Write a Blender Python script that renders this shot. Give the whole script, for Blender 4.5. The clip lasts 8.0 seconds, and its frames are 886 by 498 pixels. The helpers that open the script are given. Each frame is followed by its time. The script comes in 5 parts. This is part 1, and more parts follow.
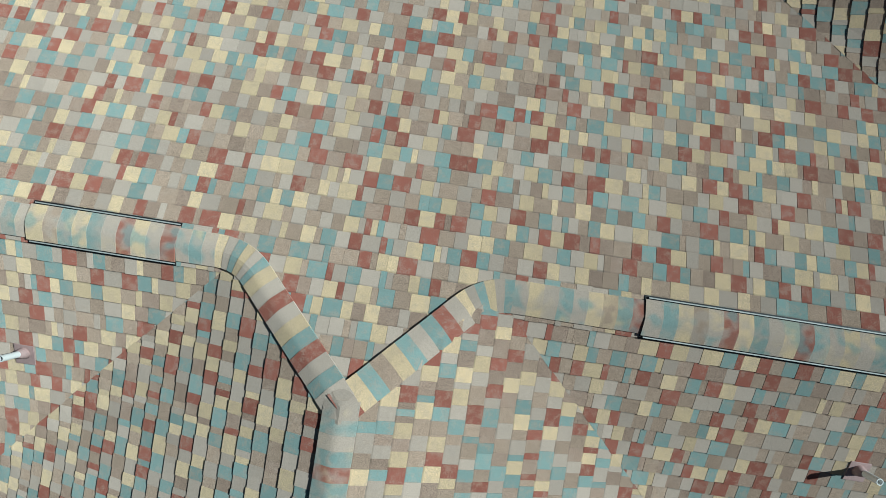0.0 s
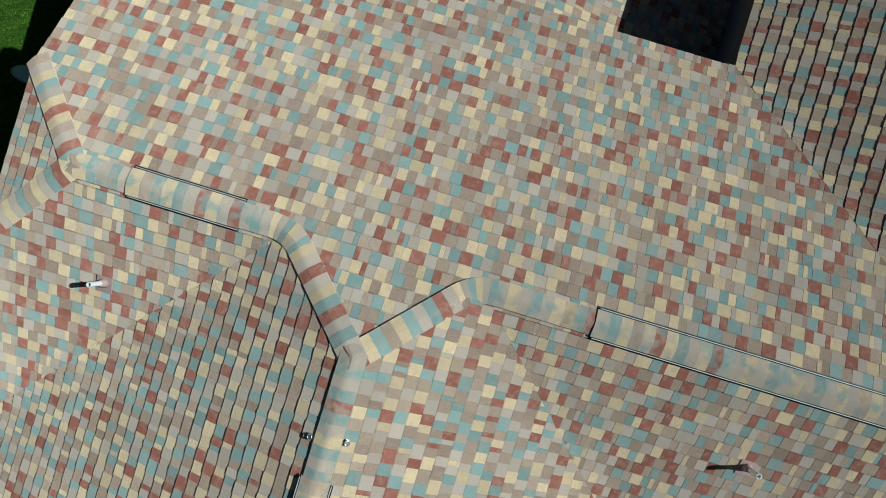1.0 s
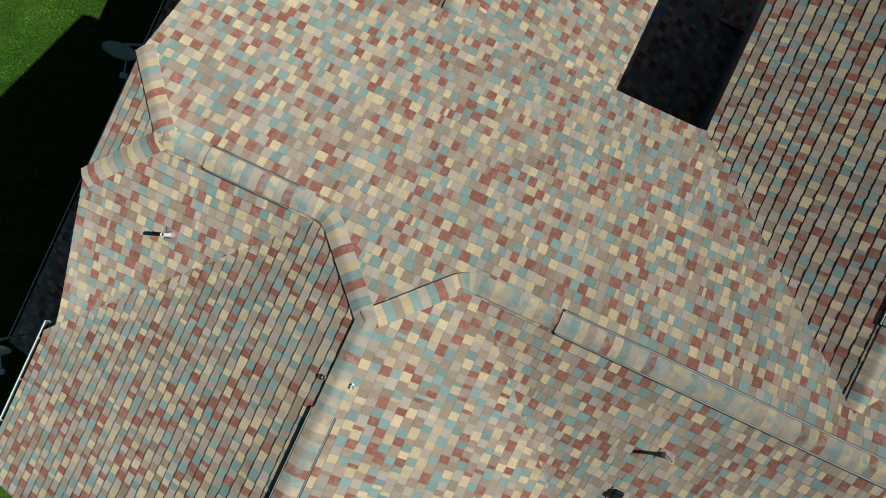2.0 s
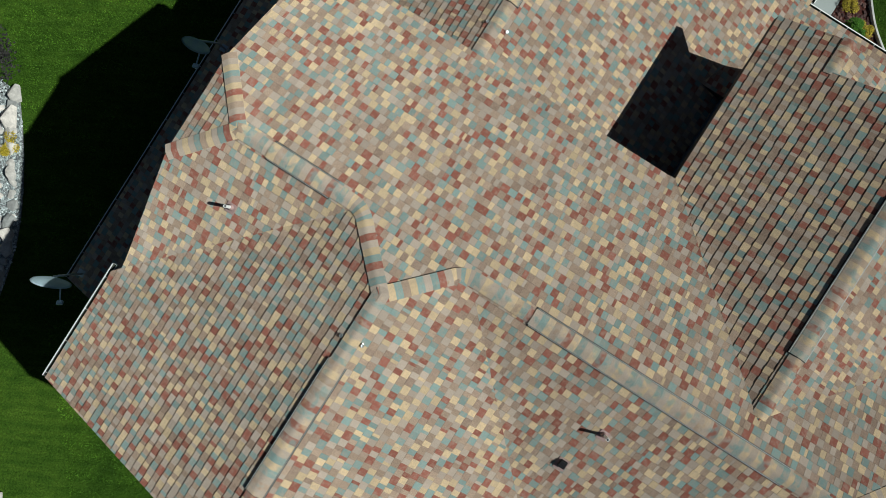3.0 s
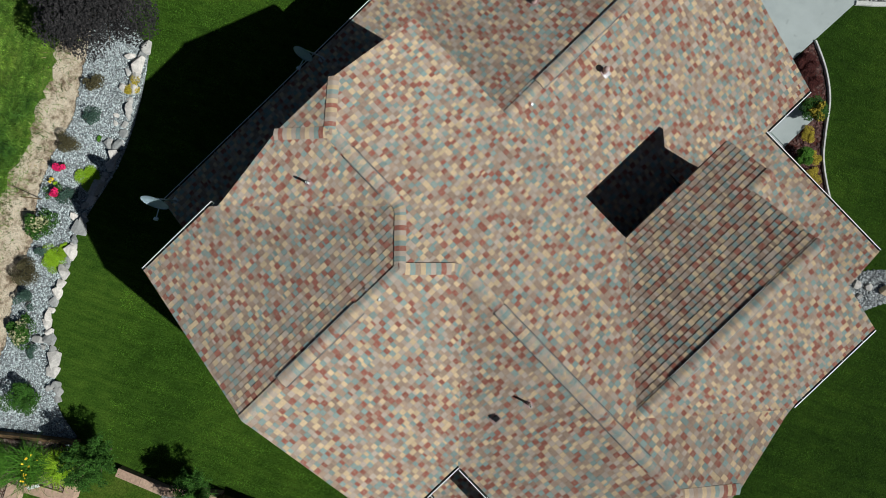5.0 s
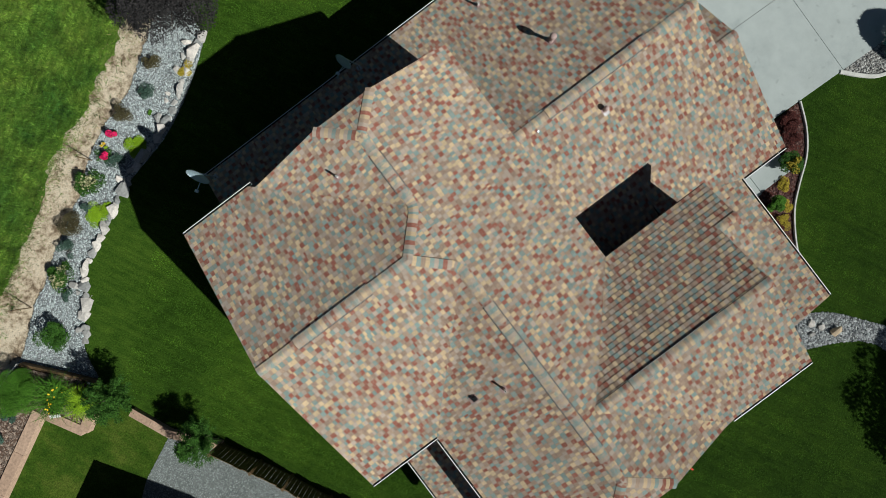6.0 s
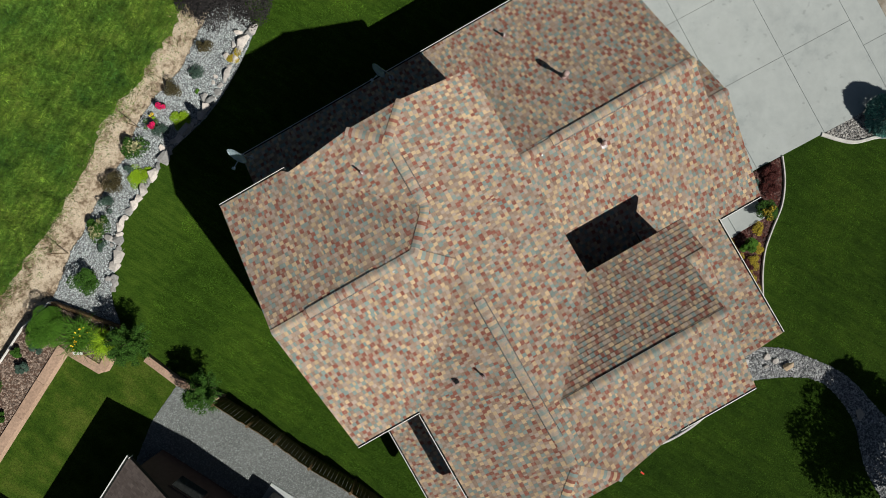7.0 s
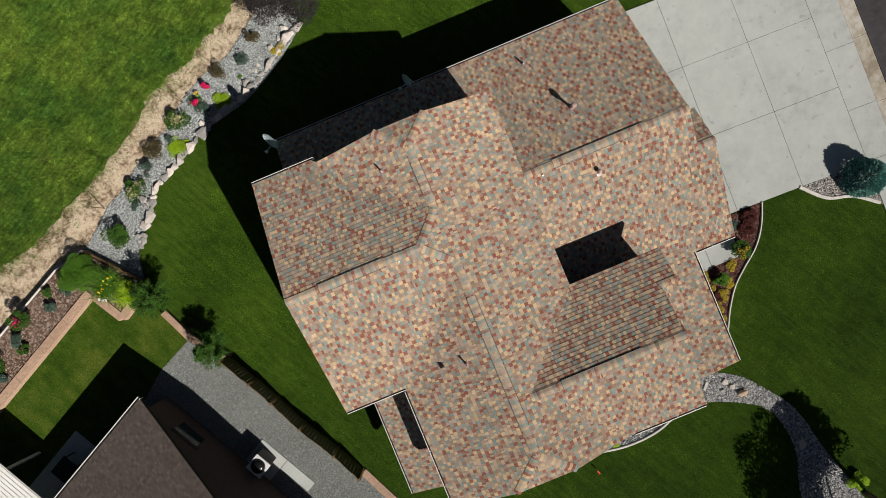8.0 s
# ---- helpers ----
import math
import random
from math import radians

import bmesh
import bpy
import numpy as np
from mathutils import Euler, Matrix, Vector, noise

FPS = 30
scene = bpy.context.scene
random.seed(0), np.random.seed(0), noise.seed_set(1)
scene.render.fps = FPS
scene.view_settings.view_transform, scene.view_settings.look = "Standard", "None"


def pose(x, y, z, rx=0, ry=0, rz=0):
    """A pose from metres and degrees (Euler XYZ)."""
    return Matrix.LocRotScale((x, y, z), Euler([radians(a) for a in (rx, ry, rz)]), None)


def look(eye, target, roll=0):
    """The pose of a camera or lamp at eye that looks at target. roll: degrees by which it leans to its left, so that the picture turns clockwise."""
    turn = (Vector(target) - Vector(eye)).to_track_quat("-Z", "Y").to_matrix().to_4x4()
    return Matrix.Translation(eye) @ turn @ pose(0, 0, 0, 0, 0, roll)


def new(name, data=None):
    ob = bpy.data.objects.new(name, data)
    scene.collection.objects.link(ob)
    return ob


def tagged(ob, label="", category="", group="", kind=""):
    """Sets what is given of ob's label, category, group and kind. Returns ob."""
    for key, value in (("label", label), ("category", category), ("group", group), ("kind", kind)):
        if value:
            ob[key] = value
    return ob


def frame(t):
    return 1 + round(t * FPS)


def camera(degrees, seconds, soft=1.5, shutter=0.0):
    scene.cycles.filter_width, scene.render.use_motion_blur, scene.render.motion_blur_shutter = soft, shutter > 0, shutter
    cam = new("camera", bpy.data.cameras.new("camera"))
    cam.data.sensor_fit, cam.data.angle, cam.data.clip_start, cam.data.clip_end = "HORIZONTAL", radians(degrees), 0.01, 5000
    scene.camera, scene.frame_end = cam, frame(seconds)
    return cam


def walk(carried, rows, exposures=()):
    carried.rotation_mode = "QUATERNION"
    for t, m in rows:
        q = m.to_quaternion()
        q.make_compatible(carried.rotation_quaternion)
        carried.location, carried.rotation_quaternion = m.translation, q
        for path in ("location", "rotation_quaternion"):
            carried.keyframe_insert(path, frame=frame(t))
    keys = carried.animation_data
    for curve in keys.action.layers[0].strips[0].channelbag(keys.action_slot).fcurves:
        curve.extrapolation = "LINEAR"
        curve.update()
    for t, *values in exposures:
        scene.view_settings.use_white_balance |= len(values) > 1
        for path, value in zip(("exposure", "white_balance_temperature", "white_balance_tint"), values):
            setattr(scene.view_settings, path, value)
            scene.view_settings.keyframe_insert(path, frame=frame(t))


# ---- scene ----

# ------------------------------------------------------------------ camera
cam = camera(72.0, 8.0, soft=0.7)
# seconds, x, y, z, two small tilts from straight down, heading
ROWS = [
    (0.0, 0.247, -0.216, 10.940, -0.20, 0.79, -81.16),
    (0.5, 0.261, -0.202, 11.603, -0.35, 0.78, -77.22),
    (1.0, 0.264, -0.172, 12.296, -0.41, 0.67, -73.06),
    (1.5, 0.245, -0.140, 13.032, -0.41, 0.55, -68.88),
    (3.0, 0.146, -0.075, 15.814, -0.22, 0.46, -57.53),
    (3.5, 0.119, -0.061, 16.812, -0.17, 0.49, -53.97),
    (4.0, 0.108, -0.042, 17.819, -0.16, 0.52, -50.59),
    (4.5, 0.114, -0.026, 18.830, -0.20, 0.59, -47.21),
    (6.0, 0.052, 0.009, 22.095, -0.22, 0.69, -37.07),
    (6.5, 0.021, 0.019, 23.233, -0.20, 0.69, -33.48),
    (7.0, -0.024, 0.026, 24.401, -0.19, 0.66, -29.79),
    (7.5, -0.061, 0.033, 25.578, -0.21, 0.66, -26.10),
    (8.0, -0.044, 0.026, 26.760, -0.22, 0.71, -22.58),
]
walk(cam, [(t, pose(x, y, z, 0, 0, a) @ pose(0, 0, 0, p, 0, 0) @ pose(0, 0, 0, 0, q, 0)) for t, x, y, z, p, q, a in ROWS],
     exposures=[(0.0, 0.39, 5180, -8), (1.5, 0.38, 5420, -5), (3.0, 0.33, 5780, -1), (4.5, 0.35, 5750, 4), (6.0, 0.34, 5900, 3), (7.0, 0.34, 6250, 9), (8.0, 0.37, 6600, 13)])

# ------------------------------------------------------------------ light
SUN_DIR = Vector((0.415, -1.06, 1.0)).normalized()
world = bpy.data.worlds.new("sky")
world.use_nodes = True
scene.world = world
sky = world.node_tree.nodes.new("ShaderNodeTexSky")
sky.sky_type, sky.sun_disc = "NISHITA", False
sky.sun_elevation = math.asin(SUN_DIR.z)
sky.sun_rotation = math.atan2(SUN_DIR.x, SUN_DIR.y)
back = world.node_tree.nodes["Background"]
back.inputs["Strength"].default_value = 0.014
world.node_tree.links.new(sky.outputs[0], back.inputs["Color"])
sun = new("sun", bpy.data.lights.new("sun", "SUN"))
sun.data.energy, sun.data.angle, sun.data.color = 3.75, radians(0.53), (1.0, 0.95, 0.87)
sun.matrix_world = look(Vector((0, 0, 30)) + SUN_DIR * 20, (0, 0, 30))


# The plan below is drawn in modules of this many metres; everything is brought to metres at the end.
MODULE = 1.13


# ------------------------------------------------------------------ materials
class Mat:
    """A procedural material, put together node by node."""

    def __init__(self, name, rough=0.85, metal=0.0, spec=0.3):
        self.m = bpy.data.materials.new(name)
        self.m.use_nodes = True
        self.t = self.m.node_tree
        self.b = self.t.nodes["Principled BSDF"]
        self.b.inputs["Roughness"].default_value = rough
        self.b.inputs["Metallic"].default_value = metal
        self.b.inputs["Specular IOR Level"].default_value = spec
        self.b.inputs["Diffuse Roughness"].default_value = 0.5 if rough > 0.7 else 0.0
        self.co = self.t.nodes.new("ShaderNodeTexCoord").outputs["Object"]

    def node(self, kind, **inputs):
        n = self.t.nodes.new(kind)
        for key, value in inputs.items():
            sock = n.inputs[key.replace("_", " ")]
            if isinstance(value, bpy.types.NodeSocket):
                self.t.links.new(value, sock)
            else:
                sock.default_value = value
        return n

    def world_co(self):
        return self.node("ShaderNodeNewGeometry").outputs["Position"]

    def laid(self, turn, scale):
        """World places turned in plan and then scaled, for streaks that run one way."""
        turned = self.node("ShaderNodeMapping", Vector=self.world_co(), Rotation=(0, 0, radians(turn))).outputs[0]
        return self.node("ShaderNodeMapping", Vector=turned, Scale=tuple(v / MODULE for v in scale)).outputs[0]

    def noise(self, scale, detail=4.0, rough=0.6, co=None):
        return self.node("ShaderNodeTexNoise", Vector=co or self.world_co(), Scale=scale if co else scale / MODULE, Detail=detail, Roughness=rough).outputs["Fac"]

    def ramp(self, fac, stops, mode="LINEAR"):
        n = self.node("ShaderNodeValToRGB", Fac=fac)
        n.color_ramp.interpolation = mode
        while len(n.color_ramp.elements) < len(stops):
            n.color_ramp.elements.new(0.5)
        for e, (p, c) in zip(n.color_ramp.elements, stops):
            e.position = p
            e.color = (*c, 1) if len(c) == 3 else c
        return n.outputs["Color"]

    def mix(self, fac, a, b, mode="MIX"):
        n = self.t.nodes.new("ShaderNodeMix")
        n.data_type, n.blend_type = "RGBA", mode
        for sock, value in ((n.inputs["Factor"], fac), (n.inputs["A"], a), (n.inputs["B"], b)):
            for s in n.inputs:
                if s.name == sock.name and s.type == ("VALUE" if sock.name == "Factor" else "RGBA"):
                    if isinstance(value, bpy.types.NodeSocket):
                        self.t.links.new(value, s)
                    else:
                        s.default_value = value if sock.name == "Factor" else (*value, 1)
                    break
        for o in n.outputs:
            if o.type == "RGBA":
                return o

    def colour(self, c):
        if isinstance(c, bpy.types.NodeSocket):
            self.t.links.new(c, self.b.inputs["Base Color"])
        else:
            self.b.inputs["Base Color"].default_value = (*c, 1)
        return self

    def bump(self, height, strength=0.4, distance=0.01):
        n = self.node("ShaderNodeBump", Strength=strength, Distance=distance, Height=height)
        self.t.links.new(n.outputs[0], self.b.inputs["Normal"])
        return self


def grey(v):
    return (v, v, v)


# colour, how strongly its granules differ, and how far other granules bleed in
BLENDS = {
    "taupe": ((0.398, 0.291, 0.215), 0.44, 0.30),
    "stone": ((0.464, 0.377, 0.307), 0.20, 0.25),
    "umber": ((0.349, 0.250, 0.189), 0.46, 0.30),
    "cream": ((0.620, 0.476, 0.298), 0.28, 0.40),
    "teal": ((0.262, 0.336, 0.308), 0.18, 0.45),
    "brick": ((0.318, 0.122, 0.088), 0.20, 0.40),
}
BASES, ACCENTS = ("taupe", "taupe", "stone", "umber", "stone", "cream", "teal"), ("cream", "cream", "cream", "teal", "teal", "teal", "brick", "brick", "brick", "stone", "stone", "stone", "taupe")


def shingle_mat(name, base, speckle, bleed):
    """Granule-coated asphalt shingle of one colour blend; no two tabs are quite alike."""
    m = Mat(name, rough=0.95, spec=0.06)
    m.b.inputs["Diffuse Roughness"].default_value = 0.72
    add = m.t.nodes.new("ShaderNodeMath")
    add.operation = "ADD"
    m.t.links.new(m.node("ShaderNodeObjectInfo").outputs["Random"], add.inputs[0])
    m.t.links.new(m.node("ShaderNodeNewGeometry").outputs["Random Per Island"], add.inputs[1])
    fr = m.t.nodes.new("ShaderNodeMath")
    fr.operation = "FRACT"
    m.t.links.new(add.outputs[0], fr.inputs[0])
    tab = m.mix(1.0, base, m.ramp(fr.outputs[0], [(0.0, grey(0.86)), (1.0, grey(1.13))]), "MULTIPLY")
    # neighbouring granules bleed in softly along parts of the tab
    patch = m.ramp(m.mix(0.5, m.noise(16.0, 1.0), m.noise(120.0, 1.0)), [(0.50, grey(0)), (0.60, grey(bleed))])
    tab = m.mix(patch, tab, m.ramp(fr.outputs[0], [(0.0, tuple(v * 1.1 for v in BLENDS["taupe"][0])), (1.0, BLENDS["stone"][0])]))
    grain = m.noise(150.0, 2.0, 0.7)
    tab = m.mix(1.0, tab, m.ramp(grain, [(0.30, grey(1 - speckle)), (0.5, grey(1.0)), (0.70, grey(1 + speckle))]), "MULTIPLY")
    tab = m.mix(1.0, tab, m.ramp(m.noise(1.1, 3.0), [(0.3, grey(0.93)), (0.7, grey(1.06))]), "MULTIPLY")
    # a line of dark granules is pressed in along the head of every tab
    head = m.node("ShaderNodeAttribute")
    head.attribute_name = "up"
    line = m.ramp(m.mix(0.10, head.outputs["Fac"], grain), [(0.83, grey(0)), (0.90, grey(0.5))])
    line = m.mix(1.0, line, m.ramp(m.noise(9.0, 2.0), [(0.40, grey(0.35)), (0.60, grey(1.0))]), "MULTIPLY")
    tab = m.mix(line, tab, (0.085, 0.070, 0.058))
    m.colour(tab)
    m.bump(grain, 0.12, 0.003)
    return m.m


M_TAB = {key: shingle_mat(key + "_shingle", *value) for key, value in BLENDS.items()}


def cap_mat(name, base):
    """Cap shingle of one blend, which runs softly into the blends beside it."""
    m = Mat(name, rough=0.95, spec=0.06)
    m.b.inputs["Diffuse Roughness"].default_value = 0.72
    soft = m.ramp(m.noise(5.5, 1.0, 0.5), [(0.34, BLENDS["cream"][0]), (0.46, BLENDS["stone"][0]), (0.54, BLENDS["stone"][0]), (0.64, BLENDS["teal"][0])])
    fade = m.ramp(m.noise(11.0, 1.0, 0.5), [(0.38, grey(0.10)), (0.60, grey(0.70))])
    tab = m.mix(fade, base, soft)
    tab = m.mix(1.0, tab, m.ramp(m.node("ShaderNodeObjectInfo").outputs["Random"], [(0.0, grey(0.92)), (1.0, grey(1.06))]), "MULTIPLY")
    grain = m.noise(150.0, 2.0, 0.7)
    tab = m.mix(1.0, tab, m.ramp(grain, [(0.30, grey(0.78)), (0.5, grey(1.0)), (0.70, grey(1.22))]), "MULTIPLY")
    m.colour(tab)
    m.bump(grain, 0.12, 0.003)
    return m.m


M_CAP = {key: cap_mat(key + "_cap_shingle", value[0]) for key, value in BLENDS.items()}
B1, B2, B3 = (0.135, 0.110, 0.098), (0.118, 0.096, 0.086), (0.150, 0.123, 0.110)
M_BROWN = {key: shingle_mat("brown_shingle_" + key, c, 0.35, 0.0) for key, c in zip(BLENDS, (B1, B2, B3, B1, B2, B3))}


def grain_choice(last, above, raised):
    """The next blend of a course: raised tabs are mostly coloured, the gaps between them plain, and like seldom meets like."""
    pool = ACCENTS if raised else BASES
    for _ in range(3):
        pick = rng.choice(pool)
        if pick not in (last, above):
            break
    return pick


def plain_mat(name, base, rough=0.6, metal=0.0, var=0.12, scale=6.0, grain=60.0, bump=0.15, spec=0.3):
    m = Mat(name, rough, metal, spec)
    big, small = m.noise(scale), m.noise(grain, 3.0)
    c = m.mix(1.0, base, m.ramp(big, [(0.3, grey(1 - var)), (0.7, grey(1 + var))]), "MULTIPLY")
    c = m.mix(1.0, c, m.ramp(small, [(0.3, grey(1 - var * 0.6)), (0.7, grey(1 + var * 0.6))]), "MULTIPLY")
    m.colour(c)
    m.bump(small, bump, 0.005)
    return m.m


def ground_mat(name, stops, big=0.35, mid=3.0, fine=45.0, bump=0.6, dist=0.03, fine_amount=0.45):
    """Blends of colours at three sizes, with relief."""
    m = Mat(name, 0.97, spec=0.05)
    n1, n2, n3 = m.noise(big, 4.0), m.noise(mid, 5.0, 0.7), m.noise(fine, 4.0, 0.75)
    f = m.mix(0.5, m.ramp(n1, [(0.3, grey(0)), (0.7, grey(1))]), m.ramp(n2, [(0.3, grey(0)), (0.7, grey(1))]))
    c = m.ramp(f, stops)
    c = m.mix(1.0, c, m.ramp(n3, [(0.25, grey(1 - fine_amount)), (0.5, grey(1)), (0.75, grey(1 + fine_amount))]), "MULTIPLY")
    m.colour(c)
    m.bump(n3, bump, dist)
    return m.m


def grass_mat(name, stops, turn, streak, big=0.3, mid=2.5, bump=0.8):
    """Grass from above: patches, streaks left by mowing or wind, and fine blades."""
    m = Mat(name, 0.97, spec=0.04)
    m.b.inputs["Diffuse Roughness"].default_value = 0.8
    lay = m.laid(turn, streak)
    f = m.mix(0.45, m.ramp(m.noise(big, 3.0), [(0.34, grey(0)), (0.66, grey(1))]), m.ramp(m.noise(mid, 5.0, 0.75), [(0.34, grey(0)), (0.66, grey(1))]))
    f = m.mix(0.38, f, m.ramp(m.noise(1.0, 4.0, 0.7, lay), [(0.34, grey(0)), (0.66, grey(1))]))
    c = m.ramp(f, stops)
    fine = m.noise(21.0, 3.0, 0.8)
    c = m.mix(1.0, c, m.ramp(fine, [(0.30, grey(0.5)), (0.5, grey(1)), (0.70, grey(1.5))]), "MULTIPLY")
    m.colour(c)
    m.bump(fine, bump, 0.05)
    return m.m


def leaf_mat(name, dark, light, patches=(), streak=None, scatter=0.5):
    """Leaves or blades, no two quite alike; patches: (size, darkest, lightest) of the drifts of tone among them."""
    m = Mat(name, 0.75, spec=0.12)
    m.b.inputs["Diffuse Roughness"].default_value = scatter
    rnd = m.node("ShaderNodeNewGeometry").outputs["Random Per Island"]
    c = m.ramp(rnd, [(0.0, dark), (0.65, light), (1.0, tuple(min(1, 1.4 * v) for v in light))])
    c = m.mix(1.0, c, m.ramp(m.noise(2.5), [(0.3, grey(0.75)), (0.7, grey(1.2))]), "MULTIPLY")
    for scale, low, high in patches:
        c = m.mix(1.0, c, m.ramp(m.noise(scale, 3.0, 0.65), [(0.34, low), (0.66, high)]), "MULTIPLY")
    if streak:
        lay = m.laid(*streak)
        c = m.mix(1.0, c, m.ramp(m.noise(1.0, 3.0, 0.65, lay), [(0.36, grey(0.62)), (0.64, grey(1.45))]), "MULTIPLY")
    m.colour(c)
    return m.m


def stone_mat(name, dark, light, single=True, rough=0.75, spec=0.3):
    m = Mat(name, rough, spec=spec)
    rnd = m.node("ShaderNodeObjectInfo").outputs["Random"] if single else m.node("ShaderNodeNewGeometry").outputs["Random Per Island"]
    c = m.ramp(rnd, [(0.0, dark), (1.0, light)])
    n = m.noise(14.0, 5.0)
    c = m.mix(1.0, c, m.ramp(n, [(0.3, grey(0.75)), (0.7, grey(1.2))]), "MULTIPLY")
    m.colour(c)
    m.bump(n, 0.5, 0.02)
    return m.m


M_DECK = plain_mat("roof_deck_felt", (0.06, 0.055, 0.05), 0.9)
M_WHITE = plain_mat("white_painted_aluminium", (0.78, 0.78, 0.76), 0.4, var=0.05)
M_GUTTER_IN = plain_mat("gutter_inside_weathered", (0.055, 0.065, 0.052), 0.7, var=0.3)
M_STUCCO = plain_mat("slate_grey_lap_siding", (0.16, 0.18, 0.20), 0.85, scale=2.0, bump=0.4)
M_BLACK = plain_mat("black_plastic", (0.015, 0.015, 0.016), 0.5)
M_VENT_METAL = plain_mat("painted_vent_metal", (0.42, 0.30, 0.27), 0.45, var=0.15)
M_BOOT = plain_mat("rubber_pipe_boot", (0.38, 0.26, 0.24), 0.7, var=0.15)
M_PVC = plain_mat("white_pvc", (0.75, 0.74, 0.71), 0.45, var=0.06)
M_STEEL = plain_mat("galvanised_steel", (0.55, 0.57, 0.58), 0.35, 0.8, var=0.1)
M_BAFFLE = plain_mat("dull_grey_vinyl", (0.40, 0.40, 0.38), 0.5, var=0.2)
M_DISH = plain_mat("grey_dish_enamel", (0.58, 0.70, 0.76), 0.22, var=0.06, spec=0.5)
M_LAWN = grass_mat("mown_lawn", [(0.15, (0.020, 0.046, 0.005)), (0.5, (0.036, 0.076, 0.008)), (0.85, (0.062, 0.112, 0.012))], 62.0, (1.2, 7.0, 1.0))
M_MEADOW = grass_mat("rough_meadow_grass", [(0.15, (0.032, 0.080, 0.011)), (0.5, (0.074, 0.142, 0.017)), (0.85, (0.145, 0.195, 0.04))], -30.0, (2.0, 9.0, 1.0), 0.5, 2.2, 1.0)
M_DIRT = ground_mat("dry_dirt", [(0.26, (0.18, 0.128, 0.080)), (0.38, (0.36, 0.275, 0.190)), (0.50, (0.56, 0.455, 0.325)), (0.66, (0.70, 0.595, 0.45))], 1.5, 7.0, 34.0, 1.0, 0.05, 0.42)
M_SOIL = ground_mat("gravel_bed_soil", [(0.0, (0.10, 0.10, 0.10)), (0.5, (0.20, 0.20, 0.20)), (1.0, (0.30, 0.30, 0.30))], 0.5, 6.0, 40.0)
M_MULCH = ground_mat("bark_mulch", [(0.0, (0.06, 0.035, 0.025)), (0.5, (0.12, 0.075, 0.055)), (1.0, (0.22, 0.15, 0.11))], 0.8, 8.0, 50.0)
M_RED_MULCH = ground_mat("red_bark_mulch", [(0.0, (0.05, 0.018, 0.015)), (0.5, (0.10, 0.035, 0.028)), (1.0, (0.17, 0.07, 0.05))], 0.8, 8.0, 50.0)
M_CONCRETE = ground_mat("broom_finished_concrete", [(0.18, (0.415, 0.445, 0.43)), (0.36, (0.475, 0.505, 0.485)), (0.62, (0.515, 0.545, 0.52)), (0.85, (0.54, 0.57, 0.55))], 0.45, 1.9, 60.0, 0.15, 0.003, 0.09)
def add_spots(mat, scale, low, high, tone):
    """Small dark stains scattered over a ground material."""
    t = mat.node_tree
    base = t.nodes["Principled BSDF"].inputs["Base Color"]
    old = base.links[0].from_socket
    n = t.nodes.new("ShaderNodeTexNoise")
    n.inputs["Scale"].default_value, n.inputs["Detail"].default_value = scale / MODULE, 2.0
    t.links.new(t.nodes.new("ShaderNodeNewGeometry").outputs["Position"], n.inputs["Vector"])
    r = t.nodes.new("ShaderNodeValToRGB")
    r.color_ramp.elements[0].position, r.color_ramp.elements[1].position = low, high
    r.color_ramp.elements[0].color, r.color_ramp.elements[1].color = (1, 1, 1, 1), (tone, tone, tone, 1)
    t.links.new(n.outputs["Fac"], r.inputs["Fac"])
    x = t.nodes.new("ShaderNodeVectorMath")
    x.operation = "MULTIPLY"
    t.links.new(old, x.inputs[0])
    t.links.new(r.outputs["Color"], x.inputs[1])
    t.links.new(x.outputs[0], base)


add_spots(M_CONCRETE, 3.2, 0.66, 0.74, 0.80)
add_spots(M_CONCRETE, 0.9, 0.50, 0.72, 0.93)
M_ASPHALT = ground_mat("asphalt", [(0.2, (0.052, 0.050, 0.054)), (0.5, (0.068, 0.065, 0.070)), (0.8, (0.088, 0.084, 0.088))], 0.4, 3.0, 90.0, 0.3, 0.01, 0.3)
M_BRICK_PATH = stone_mat("tan_paver", (0.42, 0.285, 0.20), (0.48, 0.335, 0.24))
M_PAN = ground_mat("stained_gutter_concrete", [(0.25, (0.30, 0.26, 0.20)), (0.5, (0.43, 0.39, 0.32)), (0.75, (0.54, 0.52, 0.47))], 0.6, 3.0, 50.0, 0.2, 0.004, 0.12)
M_KERB = plain_mat("pale_concrete_kerb", (0.68, 0.66, 0.61), 0.85, var=0.16, scale=5.0)
M_BOULDER = stone_mat("pale_granite", (0.26, 0.26, 0.25), (0.66, 0.60, 0.54))
M_GRAVEL = stone_mat("crushed_grey_gravel", (0.09, 0.105, 0.105), (0.60, 0.65, 0.64), single=False, rough=0.35, spec=0.6)
M_NB_GRAVEL = stone_mat("fine_grey_gravel", (0.112, 0.122, 0.116), (0.41, 0.44, 0.42), single=False, rough=0.7)
M_FENCE = plain_mat("brown_stained_wood", (0.15, 0.095, 0.045), 0.7, var=0.25)
M_NB_WALL = plain_mat("brown_siding", (0.14, 0.095, 0.08), 0.8)
M_BARK = plain_mat("bark", (0.10, 0.075, 0.055), 0.95, var=0.3)
M_GLASS = plain_mat("dark_window_glass", (0.02, 0.03, 0.035), 0.08, var=0.0, bump=0.0, spec=0.5)
M_LEAF_GREEN = leaf_mat("green_leaves", (0.016, 0.050, 0.006), (0.05, 0.12, 0.016))
M_LEAF_BRIGHT = leaf_mat("bright_green_leaves", (0.035, 0.10, 0.01), (0.085, 0.20, 0.018))
